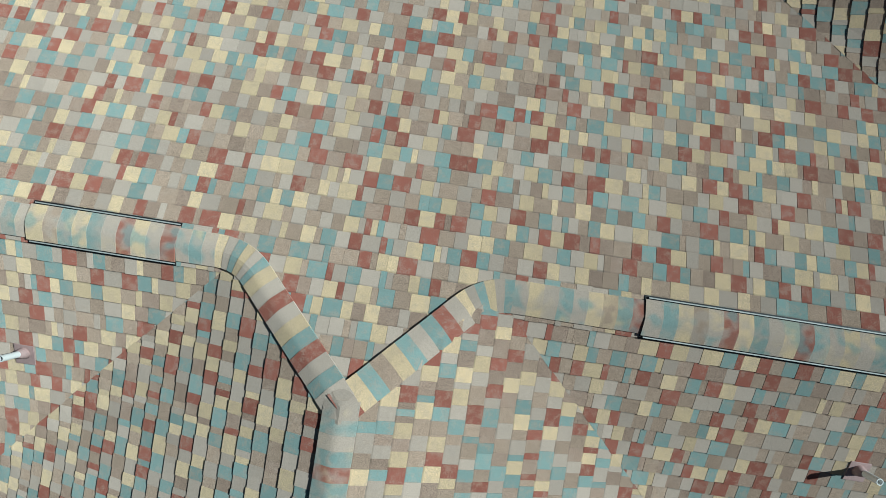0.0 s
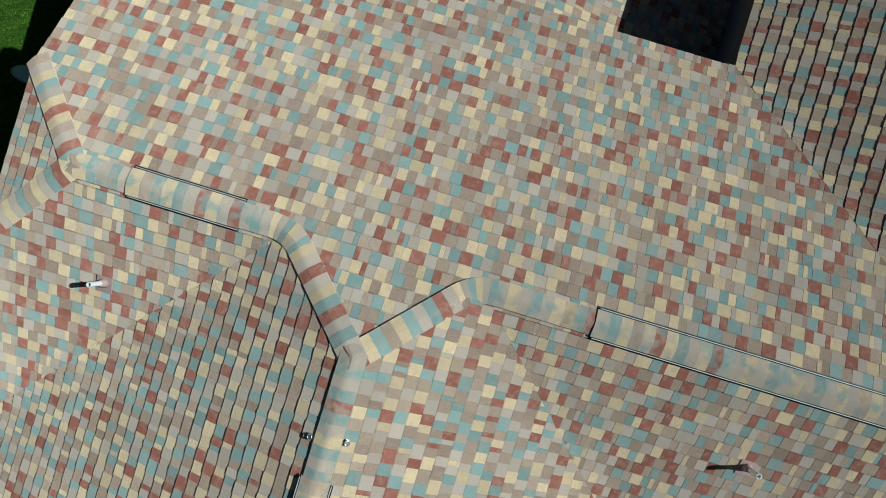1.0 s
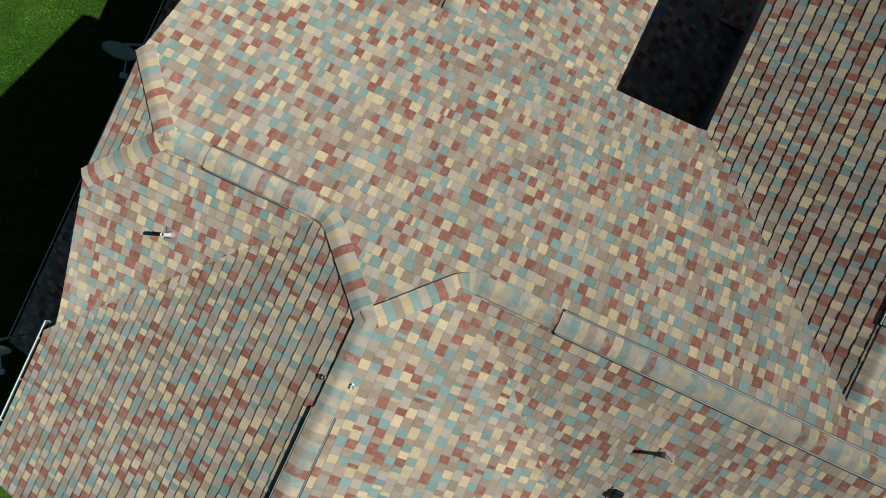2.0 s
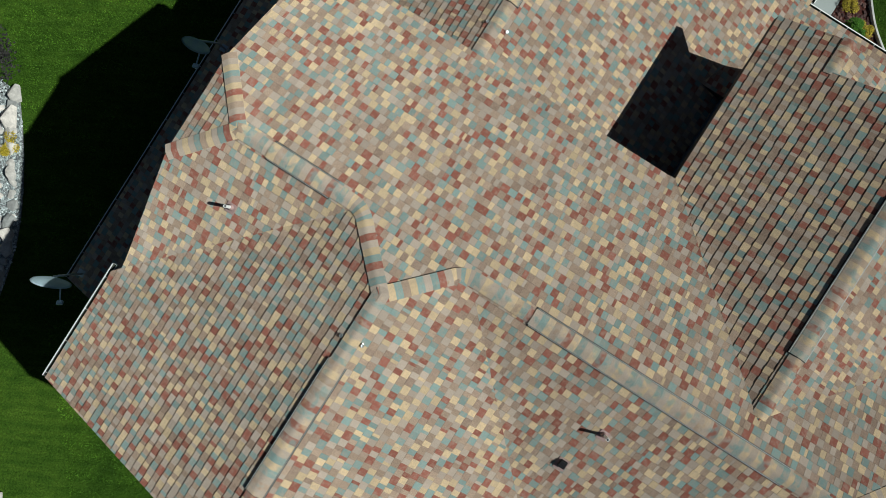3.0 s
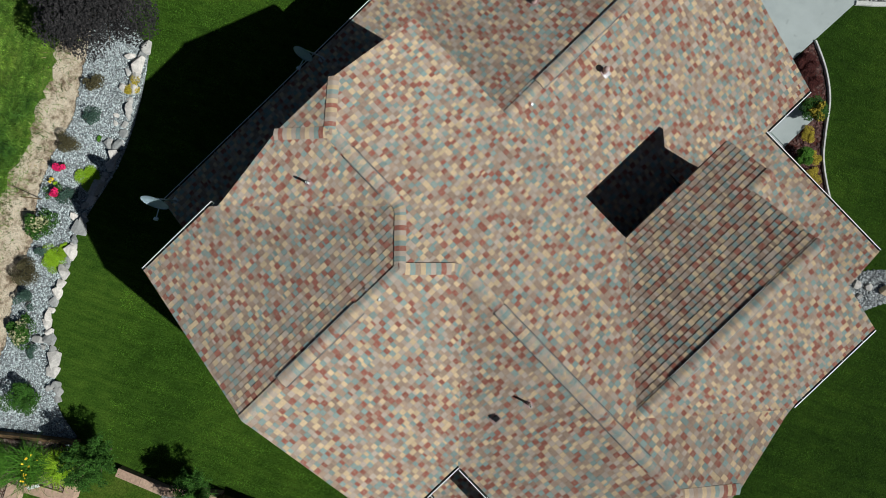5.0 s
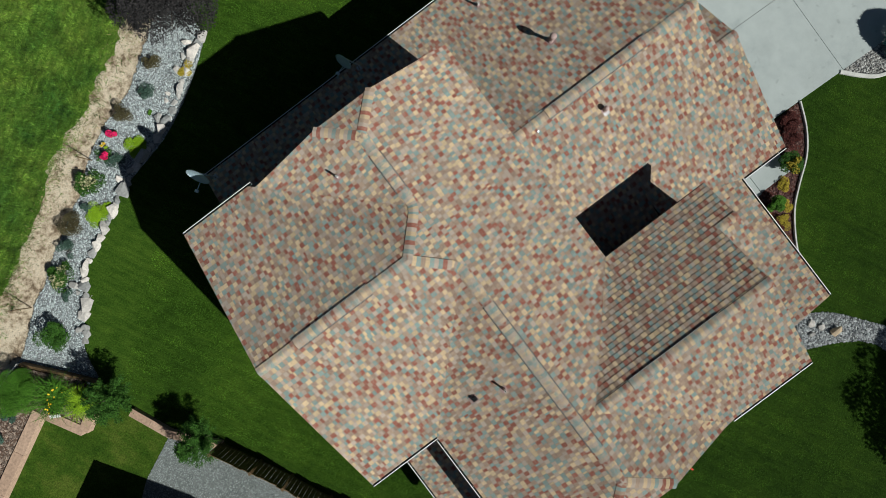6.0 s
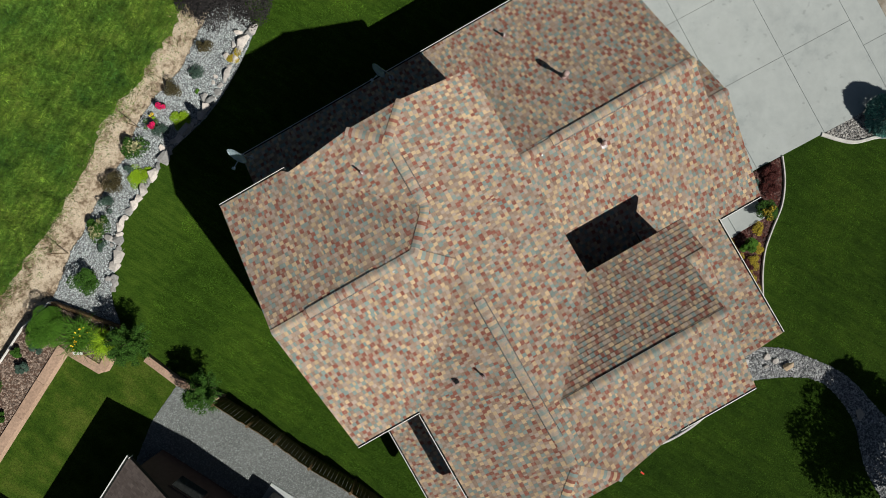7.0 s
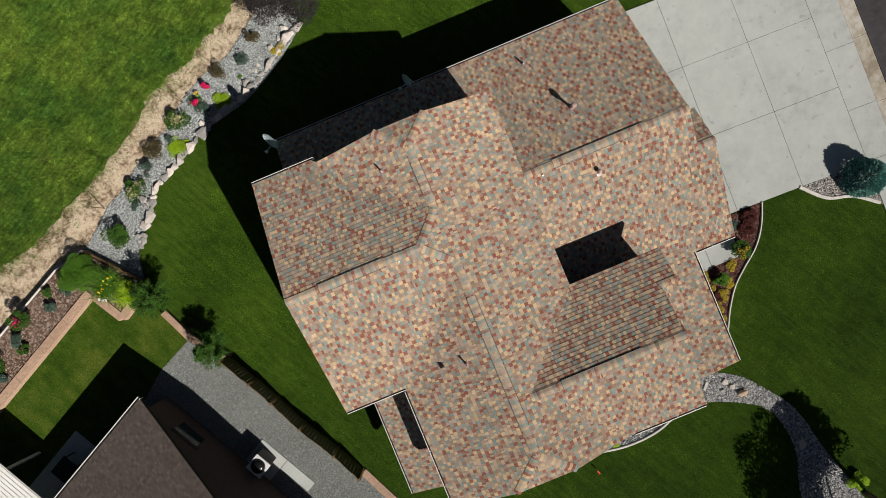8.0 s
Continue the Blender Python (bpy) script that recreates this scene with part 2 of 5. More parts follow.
M_LEAF_LIME = leaf_mat("lime_leaves", (0.16, 0.30, 0.01), (0.30, 0.46, 0.02))
M_LEAF_GREY = leaf_mat("grey_green_leaves", (0.025, 0.052, 0.038), (0.07, 0.115, 0.085))
M_LEAF_BLUE = leaf_mat("blue_spruce_needles", (0.15, 0.31, 0.28), (0.30, 0.54, 0.49))
M_LEAF_PLUM = leaf_mat("dark_purple_leaves", (0.012, 0.012, 0.012), (0.042, 0.038, 0.037))
M_LEAF_MAROON = leaf_mat("maroon_leaves", (0.035, 0.012, 0.012), (0.10, 0.028, 0.022))
M_LEAF_OLIVE = leaf_mat("olive_brown_leaves", (0.035, 0.030, 0.014), (0.10, 0.085, 0.04))
M_LEAF_YELLOW = leaf_mat("yellow_leaves", (0.20, 0.16, 0.01), (0.46, 0.36, 0.04))
M_PETAL_RED = leaf_mat("crimson_petals", (0.30, 0.004, 0.04), (0.62, 0.02, 0.12))
M_PETAL_YELLOW = leaf_mat("yellow_petals", (0.60, 0.36, 0.01), (0.80, 0.55, 0.03))
M_LEAF_CREAM = leaf_mat("cream_leaf_margins", (0.20, 0.20, 0.08), (0.38, 0.36, 0.20))
M_PETAL_WHITE = leaf_mat("white_petals", (0.55, 0.55, 0.50), (0.75, 0.75, 0.70))


# ------------------------------------------------------------------ mesh helpers
def thing(name, at, label, category, group="", kind=""):
    ob = new(name)
    ob.location = at
    ob.empty_display_size = 0.2
    return tagged(ob, label, category, group, kind)


def place_of(ob):
    """Where an object stands in the world, before the scene is evaluated."""
    if ob.parent is None:
        return ob.matrix_basis
    return place_of(ob.parent) @ ob.matrix_parent_inverse @ ob.matrix_basis


def link(name, mesh, material, parent=None, label="", at=None):
    """Links a mesh as one object; its parent stays where it is."""
    if material and not mesh.materials:
        mesh.materials.append(material)
    ob = new(name, mesh)
    if at is not None:
        ob.matrix_basis = at
    if parent is not None:
        ob.parent = parent
        ob.matrix_parent_inverse = place_of(parent).inverted()
    return tagged(ob, label)


def mesh_of(name, verts, faces, smooth=False):
    me = bpy.data.meshes.new(name)
    me.from_pydata([tuple(v) for v in verts], [], [tuple(f) for f in faces])
    if smooth:
        me.polygons.foreach_set("use_smooth", [True] * len(me.polygons))
    me.update()
    return me


def part(name, bm, material, parent, label="", at=None, smooth=False):
    """Links a bmesh as one mesh object under a thing or under a part, in world places."""
    me = bpy.data.meshes.new(name)
    bm.to_mesh(me)
    bm.free()
    if smooth:
        me.polygons.foreach_set("use_smooth", [True] * len(me.polygons))
    return link(name, me, material, parent, label, at)


def box_bm(x0, y0, z0, x1, y1, z1, bevel=0.0):
    bm = bmesh.new()
    bmesh.ops.create_cube(bm, size=1.0, matrix=Matrix.Translation(((x0 + x1) / 2, (y0 + y1) / 2, (z0 + z1) / 2)) @ Matrix.Diagonal((x1 - x0, y1 - y0, z1 - z0, 1)))
    if bevel:
        bmesh.ops.bevel(bm, geom=list(bm.edges), offset=bevel, segments=2, affect="EDGES", profile=0.6)
    return bm


def tube_bm(rings, sides=16, cap=True):
    """A body of revolution or a bent tube: rings of (centre, radius, axis)."""
    bm = bmesh.new()
    loops = []
    for c, r, axis in rings:
        q = Vector((0, 0, 1)).rotation_difference(Vector(axis).normalized())
        loops.append([bm.verts.new(Vector(c) + q @ Vector((r * math.cos(a), r * math.sin(a), 0))) for a in [2 * math.pi * k / sides for k in range(sides)]])
    for a, b in zip(loops, loops[1:]):
        for k in range(sides):
            bm.faces.new((a[k], a[(k + 1) % sides], b[(k + 1) % sides], b[k]))
    if cap:
        bm.faces.new(loops[0][::-1])
        bm.faces.new(loops[-1])
    return bm


def prism(poly, z_of, thick):
    """Verts and faces of a slab over a plan polygon."""
    n = len(poly)
    v = [(x, y, z_of(x, y)) for x, y in poly] + [(x, y, z_of(x, y) - thick) for x, y in poly]
    f = [tuple(range(n)), tuple(range(2 * n - 1, n - 1, -1))] + [(i, i + n, (i + 1) % n + n, (i + 1) % n) for i in range(n)]
    return v, f


def merged(parts):
    v, f = [], []
    for pv, pf in parts:
        k = len(v)
        v += pv
        f += [tuple(i + k for i in face) for face in pf]
    return v, f


def ccw(poly):
    a = sum(p[0] * q[1] - q[0] * p[1] for p, q in zip(poly, poly[1:] + poly[:1]))
    return poly if a > 0 else poly[::-1]


def area(poly):
    return 0.5 * sum(p[0] * q[1] - q[0] * p[1] for p, q in zip(poly, poly[1:] + poly[:1])) if len(poly) > 2 else 0.0


def clip(poly, window):
    """A convex polygon cut by a convex window (both counter-clockwise)."""
    for (ax, ay), (bx, by) in zip(window, window[1:] + window[:1]):
        out = []
        for p, q in zip(poly, poly[1:] + poly[:1]):
            sp = (bx - ax) * (p[1] - ay) - (by - ay) * (p[0] - ax)
            sq = (bx - ax) * (q[1] - ay) - (by - ay) * (q[0] - ax)
            if sp >= 0:
                out.append(p)
            if sp * sq < 0:
                w = sp / (sp - sq)
                out.append((p[0] + w * (q[0] - p[0]), p[1] + w * (q[1] - p[1])))
        poly = out
        if len(poly) < 3:
            return []
    return poly


def smooth_line(points, steps=8, closed=False):
    """A soft curve through a few plan points."""
    pts = [Vector(p).to_2d() if len(p) > 2 else Vector(p) for p in points]
    n = len(pts)
    out = []
    for i in range(n if closed else n - 1):
        p0, p1, p2, p3 = (pts[(i + k) % n] if closed else pts[min(max(i + k, 0), n - 1)] for k in (-1, 0, 1, 2))
        for s in range(steps):
            t = s / steps
            out.append(0.5 * (2 * p1 + (p2 - p0) * t + (2 * p0 - 5 * p1 + 4 * p2 - p3) * t * t + (3 * p1 - p0 - 3 * p2 + p3) * t ** 3))
    if not closed:
        out.append(pts[-1])
    return [(p.x, p.y) for p in out]


def sheet(name, outline, z, thick, material, label, category="ground"):
    """A flat piece of ground over any plan outline."""
    bm = bmesh.new()
    top = [bm.verts.new((x, y, z)) for x, y in ccw(list(outline))]
    low = [bm.verts.new((v.co.x, v.co.y, z - thick)) for v in top]
    bm.faces.new(top)
    bm.normal_update()
    for a, b, c, d in zip(top, low, low[1:] + low[:1], top[1:] + top[:1]):
        bm.faces.new((a, b, c, d))
    bm.normal_update()
    bmesh.ops.triangulate(bm, faces=[f for f in bm.faces if len(f.verts) > 4], ngon_method="EAR_CLIP")
    ob = part(name, bm, material, None)
    return tagged(ob, label, category, "", "structure")


def inside(x, y, poly):
    """Which of the plan points x, y (arrays) lie within an outline."""
    hit = np.zeros(len(x), bool)
    for (ax, ay), (bx, by) in zip(poly, poly[1:] + poly[:1]):
        if ay != by:
            hit ^= ((ay > y) != (by > y)) & (x < (bx - ax) * (y - ay) / (by - ay) + ax)
    return hit


def wobble(x, y, k, seed):
    """A cheap smooth unevenness of plan points (arrays), about -1 to 1."""
    return (np.sin(x * k + 1.7 * np.sin(y * k * 0.8 + seed)) + np.sin(y * k * 1.3 + 1.9 * np.sin(x * k * 0.7 - seed))) / 2


# ------------------------------------------------------------------ the roof
K = 5 / 12
HIGH, LOW = 4.15, 2.10
EXPOSE = 0.127
WIDTHS = [0.046, 0.074, 0.088, 0.098, 0.106, 0.114, 0.134]
rng = random.Random(7)
NEAR = (0.15, -0.05, 1.0)

house = thing("house", (0, 0, 0), "single-storey house with a multicoloured asphalt shingle roof", "house")


def tab_solid(poly, height, lift):
    """A tab over a convex polygon in the slope's own plane; height(v) is the lift of its top."""
    n = len(poly)
    v = [(u, w, height(w) + lift) for u, w in poly] + [(u, w, 0.0) for u, w in poly]
    f = [tuple(range(n))] + [(i, i + n, (i + 1) % n + n, (i + 1) % n) for i in range(n)]
    return v, f


TAB_MESHES = {}
BUTT = 0.0108
ROUND = 0.24


def heads(me, ups):
    """Stores how far up its tab every point lies, from the butt (0) to the next course (1)."""
    me.attributes.new("up", "FLOAT", "POINT").data.foreach_set("value", ups)
    return me


def tab_mesh(width, lift, blend):
    key = (width, lift, blend)
    if key not in TAB_MESHES:
        w, h, low = width - 0.0016, EXPOSE + 0.018, -0.003 if lift else 0.0008
        poly = [(0.0008, low), (0.0008 + w, low), (0.0008 + w, h), (0.0008, h)]
        v, f = tab_solid(poly, lambda y: BUTT - (BUTT - 0.002) * max(0, y) / h, lift)
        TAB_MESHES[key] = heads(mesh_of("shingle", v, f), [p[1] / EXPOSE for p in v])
    return TAB_MESHES[key]


def roof_slope(name, pieces, down, eave, z_eave, near=True, thick=0.14, owner=None, palette=None, expose=EXPOSE, K=K, butt=BUTT, valleys=()):
    """One roof slope: a deck over convex plan pieces, covered with shingle tabs in staggered courses.
    down: plan direction of fall; eave: a plan point on the low edge; valleys: lines (p, q) along which
    its courses are woven into those of another slope."""
    owner = owner or house
    d = Vector(down).normalized()
    side = Vector((-d.y, d.x))
    s = math.sqrt(1 + K * K)
    e = Vector(eave)
    z_of = lambda x, y: z_eave + K * (e - Vector((x, y))).dot(d)
    pieces = [ccw(p) for p in pieces]
    v, f = merged([prism(p, lambda x, y: z_of(x, y), thick) for p in pieces])
    deck = link(name, mesh_of(name, v, f), M_DECK, owner)
    # frame of the slope: u along the eave, w up the slope
    U = Vector((side.x, side.y, 0))
    W = Vector((-d.x, -d.y, K)) / s
    N = U.cross(W)
    if N.z < 0:
        U = -U
        side = -side
        N = U.cross(W)
    base = Vector((e.x, e.y, z_eave))
    m = Matrix((U, W, N)).transposed().to_4x4()
    m.translation = base
    local = [ccw([((Vector(p) - e).dot(side), -(Vector(p) - e).dot(d) * s) for p in poly]) for poly in pieces]
    u0, u1 = min(p[0] for q in local for p in q), max(p[0] for q in local for p in q)
    w1 = max(p[1] for q in local for p in q)
    verts, faces, tints, ups = [], [], [], []
    keys = list(BLENDS)
    lines = [(Vector(v[0]), (Vector(v[1]) - Vector(v[0])).normalized(), (Vector(v[1]) - Vector(v[0])).length) for v in valleys]

    def settle(p):
        """Woven courses round the valley off."""
        for a, way, length in lines:
            q = Vector((p.x, p.y)) - a
            off, r = abs(q.x * way.y - q.y * way.x), min(ROUND, 0.3 * (q.dot(way) - 0.3))
            if off < r and q.dot(way) < length + 0.1:
                p.z += (r - off) ** 2 / (4 * r) * K * math.sqrt(2)
        return p

    above, w = [], -0.02
    while w < w1:
        u = u0 - rng.random() * 0.2
        course, raised, last = [], rng.random() < 0.5, ""
        while u < u1:
            width = rng.choice(WIDTHS)
            raised = not raised if rng.random() < 0.82 else raised
            lift = 0.0024 if raised else 0.0
            drop = rng.uniform(-0.004, -0.002) if raised else rng.uniform(0.0, 0.0015)
            over = next((q[2] for q in above if q[0] <= u + width / 2 < q[1]), "")
            blend = grain_choice(last, over, raised)
            course.append((u, u + width, blend))
            last = blend
            quad = [(u + 0.0008, w + drop), (u + width - 0.0008, w + drop), (u + width - 0.0008, w + expose + 0.018), (u + 0.0008, w + expose + 0.018)]
            cuts = [c for c in (clip(quad, q) for q in local) if len(c) > 2 and area(c) > 2e-5]
            if cuts:
                full = sum(area(c) for c in cuts) > area(quad) * 0.995
                mid = m @ Vector((u + width / 2, w + expose / 2, 0))
                if full and near and settle(mid.copy()).z == mid.z and (mid.x - NEAR[0]) ** 2 + (mid.y - NEAR[1]) ** 2 < NEAR[2] ** 2:
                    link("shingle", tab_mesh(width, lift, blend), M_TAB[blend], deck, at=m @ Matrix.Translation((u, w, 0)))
                else:
                    for c in [quad] if full else cuts:
                        tv, tf = tab_solid(c, lambda y: butt - (butt - 0.002) * min(1, max(0, (y - w) / (expose + 0.018))), lift)
                        k = len(verts)
                        verts += [settle(m @ Vector(p)) for p in tv]
                        faces += [tuple(i + k for i in face) for face in tf]
                        tints += [keys.index(blend)] * len(tf)
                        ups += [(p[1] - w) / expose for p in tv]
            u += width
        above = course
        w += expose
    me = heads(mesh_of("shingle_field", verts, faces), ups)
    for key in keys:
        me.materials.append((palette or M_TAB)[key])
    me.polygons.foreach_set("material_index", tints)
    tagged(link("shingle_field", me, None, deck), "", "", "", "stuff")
    return deck


# high roof: west wing, north-south wing, south-east wing
RW, RN, RS, RE = 0.35, -0.06, -5.15, 1.2
ZE = 4.14
LOW_N, LOW_S = ZE - (5.82 - RE) * K, ZE - (RE + 3.43) * K
FALL_N, FALL_S, FALL_E, FALL_W = ((0, 1), (0, 4.31), HIGH), ((0, -1), (0, -3.61), HIGH), ((1, 0), (3.0, 0), HIGH), ((-1, 0), (-3.12, 0), HIGH)
SE_N, SE_S = ((0, 1), (0, -2.56), HIGH), ((0, -1), (0, -7.74), HIGH)
V_NW, V_SW = ((-0.06, 1.25), (-3.12, 4.31)), ((-0.06, -0.55), (-3.12, -3.61))
V_NE, V_SE = ((0.41, RS), (3.0, -2.56)), ((0.41, RS), (3.0, -7.74))
roof_slope("roof_slope", [[(-5.17, RW), (-0.91, RW), (-0.06, 1.25), (-3.12, 4.31), (-5.17, 4.31)]], *FALL_N, valleys=[V_NW])
roof_slope("roof_slope", [[(-5.17, RW), (-5.17, -3.61), (-3.12, -3.61), (-0.06, -0.55), (-0.91, RW)]], *FALL_S, valleys=[V_SW])
roof_slope("roof_slope", [[(-0.91, RW), (-0.06, -0.55), (-0.06, 1.25)],
                          [(-0.06, -2.56), (3.0, -2.56), (3.0, 4.17), (0.8, 4.17), (-0.06, 3.31)],
                          [(-0.06, -2.56), (-0.06, -5.15), (0.41, -5.15), (3.0, -2.56)],
                          [(-0.06, -5.15), (-0.06, -6.75), (0.94, -7.75), (3.0, -7.75), (0.41, -5.15)]], *FALL_E, valleys=[V_NE, V_SE])
roof_slope("roof_slope", [[(-0.06, 1.25), (-0.06, 3.31), (-0.92, 4.17), (-2.98, 4.17)]], *FALL_W, valleys=[V_NW])
roof_slope("roof_slope", [[(-0.06, -0.55), (-3.12, -3.61), (-3.12, -7.75), (-1.06, -7.75), (-0.06, -6.75)]], *FALL_W, valleys=[V_SW])
roof_slope("roof_slope", [[(-0.06, 3.31), (0.80, 4.17), (-0.92, 4.17)]], (0, 1), (0, 4.17), 5.425 - 0.86 * K)
roof_slope("roof_slope", [[(-0.06, -6.75), (-1.06, -7.75), (0.94, -7.75)]], (0, -1), (0, -7.75), 5.425 - 1.0 * K)
roof_slope("roof_slope", [[(0.41, RS), (5.55, RS), (5.55, -2.56), (3.0, -2.56)], [(5.55, -3.6), (6.1, -3.6), (6.1, -2.56), (5.55, -2.56)]], *SE_N, butt=0.0128, valleys=[V_NE])
roof_slope("roof_slope", [[(0.41, RS), (5.55, RS), (5.55, -7.74), (3.0, -7.74)]], *SE_S, valleys=[V_SE])
roof_slope("roof_slope", [[(5.55, -3.6), (6.1, -3.6), (6.1, -4.64), (5.55, -4.64)]], (0, -1), (0, -4.64), HIGH)
# low roof: north-east wing with its front bay, east porch, south-west lean-to
roof_slope("roof_slope", [[(2.6, RE), (8.68, RE), (8.68, 5.82), (2.6, 5.82)], [(-4.35, 3.7), (2.6, 3.7), (2.6, 5.82), (-4.35, 5.82)]], (0, 1), (0, 5.82), LOW_N, butt=0.012)
roof_slope("roof_slope", [[(2.6, RE), (8.68, RE), (8.68, -0.05), (2.6, -0.05)], [(5.2, -0.05), (9.3, -0.05), (9.3, -3.43), (7.75, -3.43), (5.2, -2.39)],
                          [(2.6, -0.05), (5.2, -0.05), (5.2, -3.0), (2.6, -3.0)]], (0, -1), (0, -3.43), LOW_S)
roof_slope("roof_slope", [[(8.35, -0.05), (9.3, -0.05), (9.3, 1.2), (8.35, 1.2)]], (0, 1), (0, 1.2), ZE - (RE + 0.05 + 1.25) * K)
roof_slope("roof_slope", [[(7.75, -3.43), (5.2, -2.39), (5.2, -7.55), (7.75, -7.55)]], (1, 0), (7.75, 0), LOW_S, K=0.17)
roof_slope("roof_slope", [[(-4.6, -3.3), (-2.8, -3.3), (-2.8, -7.55), (-4.6, -7.55)]], (-1, 0), (-4.6, 0), LOW)


# ------------------------------------------------------------------ ridges and hips
CAP = 0.105


def cap_mesh(half, slope, length, r, crown=0.006):
    """One cap shingle bent softly over a ridge; x along the ridge, its near end lying on the next cap."""
    prof = [(y, slope * (r - math.sqrt(y * y + r * r))) for y in [half * k / 4 for k in range(-4, 5)]]
    n = len(prof)
    top = [(x, y, z + up) for x, up in ((0.0, crown), (length, 0.003)) for y, z in prof]
    rim = top[:n] + [(0.0, y, z - 0.012) for y, z in prof]
    ends = [q for y, z in (prof[0], prof[-1]) for q in ((0.0, y, z + crown), (length, y, z + 0.003), (length, y, z - 0.012), (0.0, y, z - 0.012))]
    f = [(i, i + 1, i + n + 1, i + n) for i in range(n - 1)] + [(i + 3 * n, i + 1 + 3 * n, i + 1 + 2 * n, i + 2 * n) for i in range(n - 1)]
    f += [tuple(4 * n + i for i in (0, 1, 2, 3)), tuple(4 * n + i for i in (7, 6, 5, 4))]
    me = mesh_of("cap", top + rim + ends, f)
    me.polygons.foreach_set("use_smooth", [i < n - 1 for i in range(len(f))])
    return me


CAP_BLENDS = ("stone", "cream", "stone", "teal", "stone", "brick", "cream", "taupe", "teal", "brick", "stone", "cream")
CAP_MESHES = {}


def cap(half, slope, blend, owner, at):
    key = (half, slope, blend)
    if key not in CAP_MESHES:
        CAP_MESHES[key] = cap_mesh(half, slope, CAP + 0.02, 0.016 if half < 0.12 else 0.03)
    return link("cap", CAP_MESHES[key], (M_CAP if slope == K else M_TAB)[blend], owner, at=at)


def ridge(p0, p1, slope, name="ridge", half=0.118, lift=0.008, vent=None):
    """A ridge or hip from p0 to p1, with its row of caps and, over a stretch of it, a raised vent."""
    p0, p1 = Vector(p0), Vector(p1)
    along = (p1 - p0).normalized()
    side = Vector((-along.y, along.x, 0)).normalized()
    m = Matrix((along, side, along.cross(side))).transposed().to_4x4()
    length = (p1 - p0).length
    board = [(0, -0.07, -0.07 * slope + 0.001), (0, 0, 0.006), (0, 0.07, -0.07 * slope + 0.001)]
    bv = board + [(length, y, z) for _, y, z in board]
    m.translation = p0
    core = link(name, mesh_of(name, [m @ Vector(q) for q in bv], [(0, 3, 4, 1), (1, 4, 5, 2)]), M_DECK, house)
    runs = [(0.0, length, False)]
    if vent:
        a, b = vent
        b = a + CAP * round((b - a) / CAP)
        runs = [(0.0, a, False), (a, b, True), (b, length, False)]
        w, led, r = 0.124, 0.030, 0.03
        top = [(w * k / 4, slope * (r - math.hypot(w * k / 4, r)) + 0.019) for k in range(-4, 5)]
        foot = [(w, -w * slope + 0.018), (w + led, -(w + led) * slope + 0.018), (w + led, -(w + led) * slope + 0.004)]
        prof = [(-y, z) for y, z in reversed(foot)] + top + foot
        n = len(prof)
        # body juts out black at the end away from the sun, standing for shade
        vv = [m @ Vector((px, y, z)) for px in ((a - 0.012, b - 0.01) if abs(along.x) > 0.5 else (a, b + 0.022)) for y, z in prof]
        vf = [(i, i + n, i + n + 1, i + 1) for i in range(n - 1)] + [tuple(range(n)), tuple(range(2 * n - 1, n - 1, -1))]
        body = link("ridge_vent", mesh_of("ridge_vent", vv, vf), M_BLACK, house, "black ridge vent under cap shingles")
        for sg in (-1, 1):
            y = sg * (w + 0.016)
            bm = bmesh.new()
            q = [bm.verts.new(m @ Vector((px, y + dy, -abs(y) * slope + dz))) for px in (a, b) for dy, dz in ((-0.004, 0.014), (-0.004, 0.038), (0.004, 0.038), (0.004, 0.014))]
            for i in range(4):
                bm.faces.new((q[i], q[(i + 1) % 4], q[(i + 1) % 4 + 4], q[i + 4]))
            part("baffle", bm, M_BAFFLE, body)
    blend = ""
    for start, end, raised in runs:
        count = max(1, round((end - start) / CAP))
        step = (end - start) / count
        for i in range(count):
            blend = rng.choice([q for q in CAP_BLENDS if q != blend])
            cap(0.128 if raised else half, slope, blend, body if raised else core,
                m @ Matrix.Translation((start + step * i, 0, lift + (0.015 if raised else 0.004))) @ pose(0, 0, 0, 0, 0, rng.uniform(-0.8, 0.8)))
    return core


ZW, ZN, ZS = 5.80, 5.425, 5.23
H = K / math.sqrt(2)
ridge((-5.17, RW, ZW), (-0.88, RW, ZW), K, vent=(1.07, 3.22))
BEND = 0.19
ridge((RN, 1.25 + BEND, ZN), (RN, 3.28, ZN), K, vent=(0.28, 1.35))
ridge((RN, -6.73, ZN), (RN, -0.48 - BEND, ZN), K, vent=(0.92, 5.12))
ridge((0.45, RS, ZS), (5.55, RS, ZS), K, vent=(1.03, 3.62))
ridge((2.95, RE, ZE), (8.68, RE, ZE), K, vent=(1.05, 4.24))
ridge((8.60, -0.05, ZE - (RE + 0.05) * K), (9.3, -0.05, ZE - (RE + 0.05) * K), K)
ridge((5.5, -3.6, 4.583), (6.1, -3.6, 4.583), K)
J2, J4 = Vector((RN, 1.25, ZN)), Vector((RN, -0.48, ZN + 0.014))
HIP_N = (Vector((-0.88, RW + 0.03, ZW)) - J2).normalized()
HIP_S = (Vector((-0.88, RW - 0.03, ZW)) - J4).normalized()
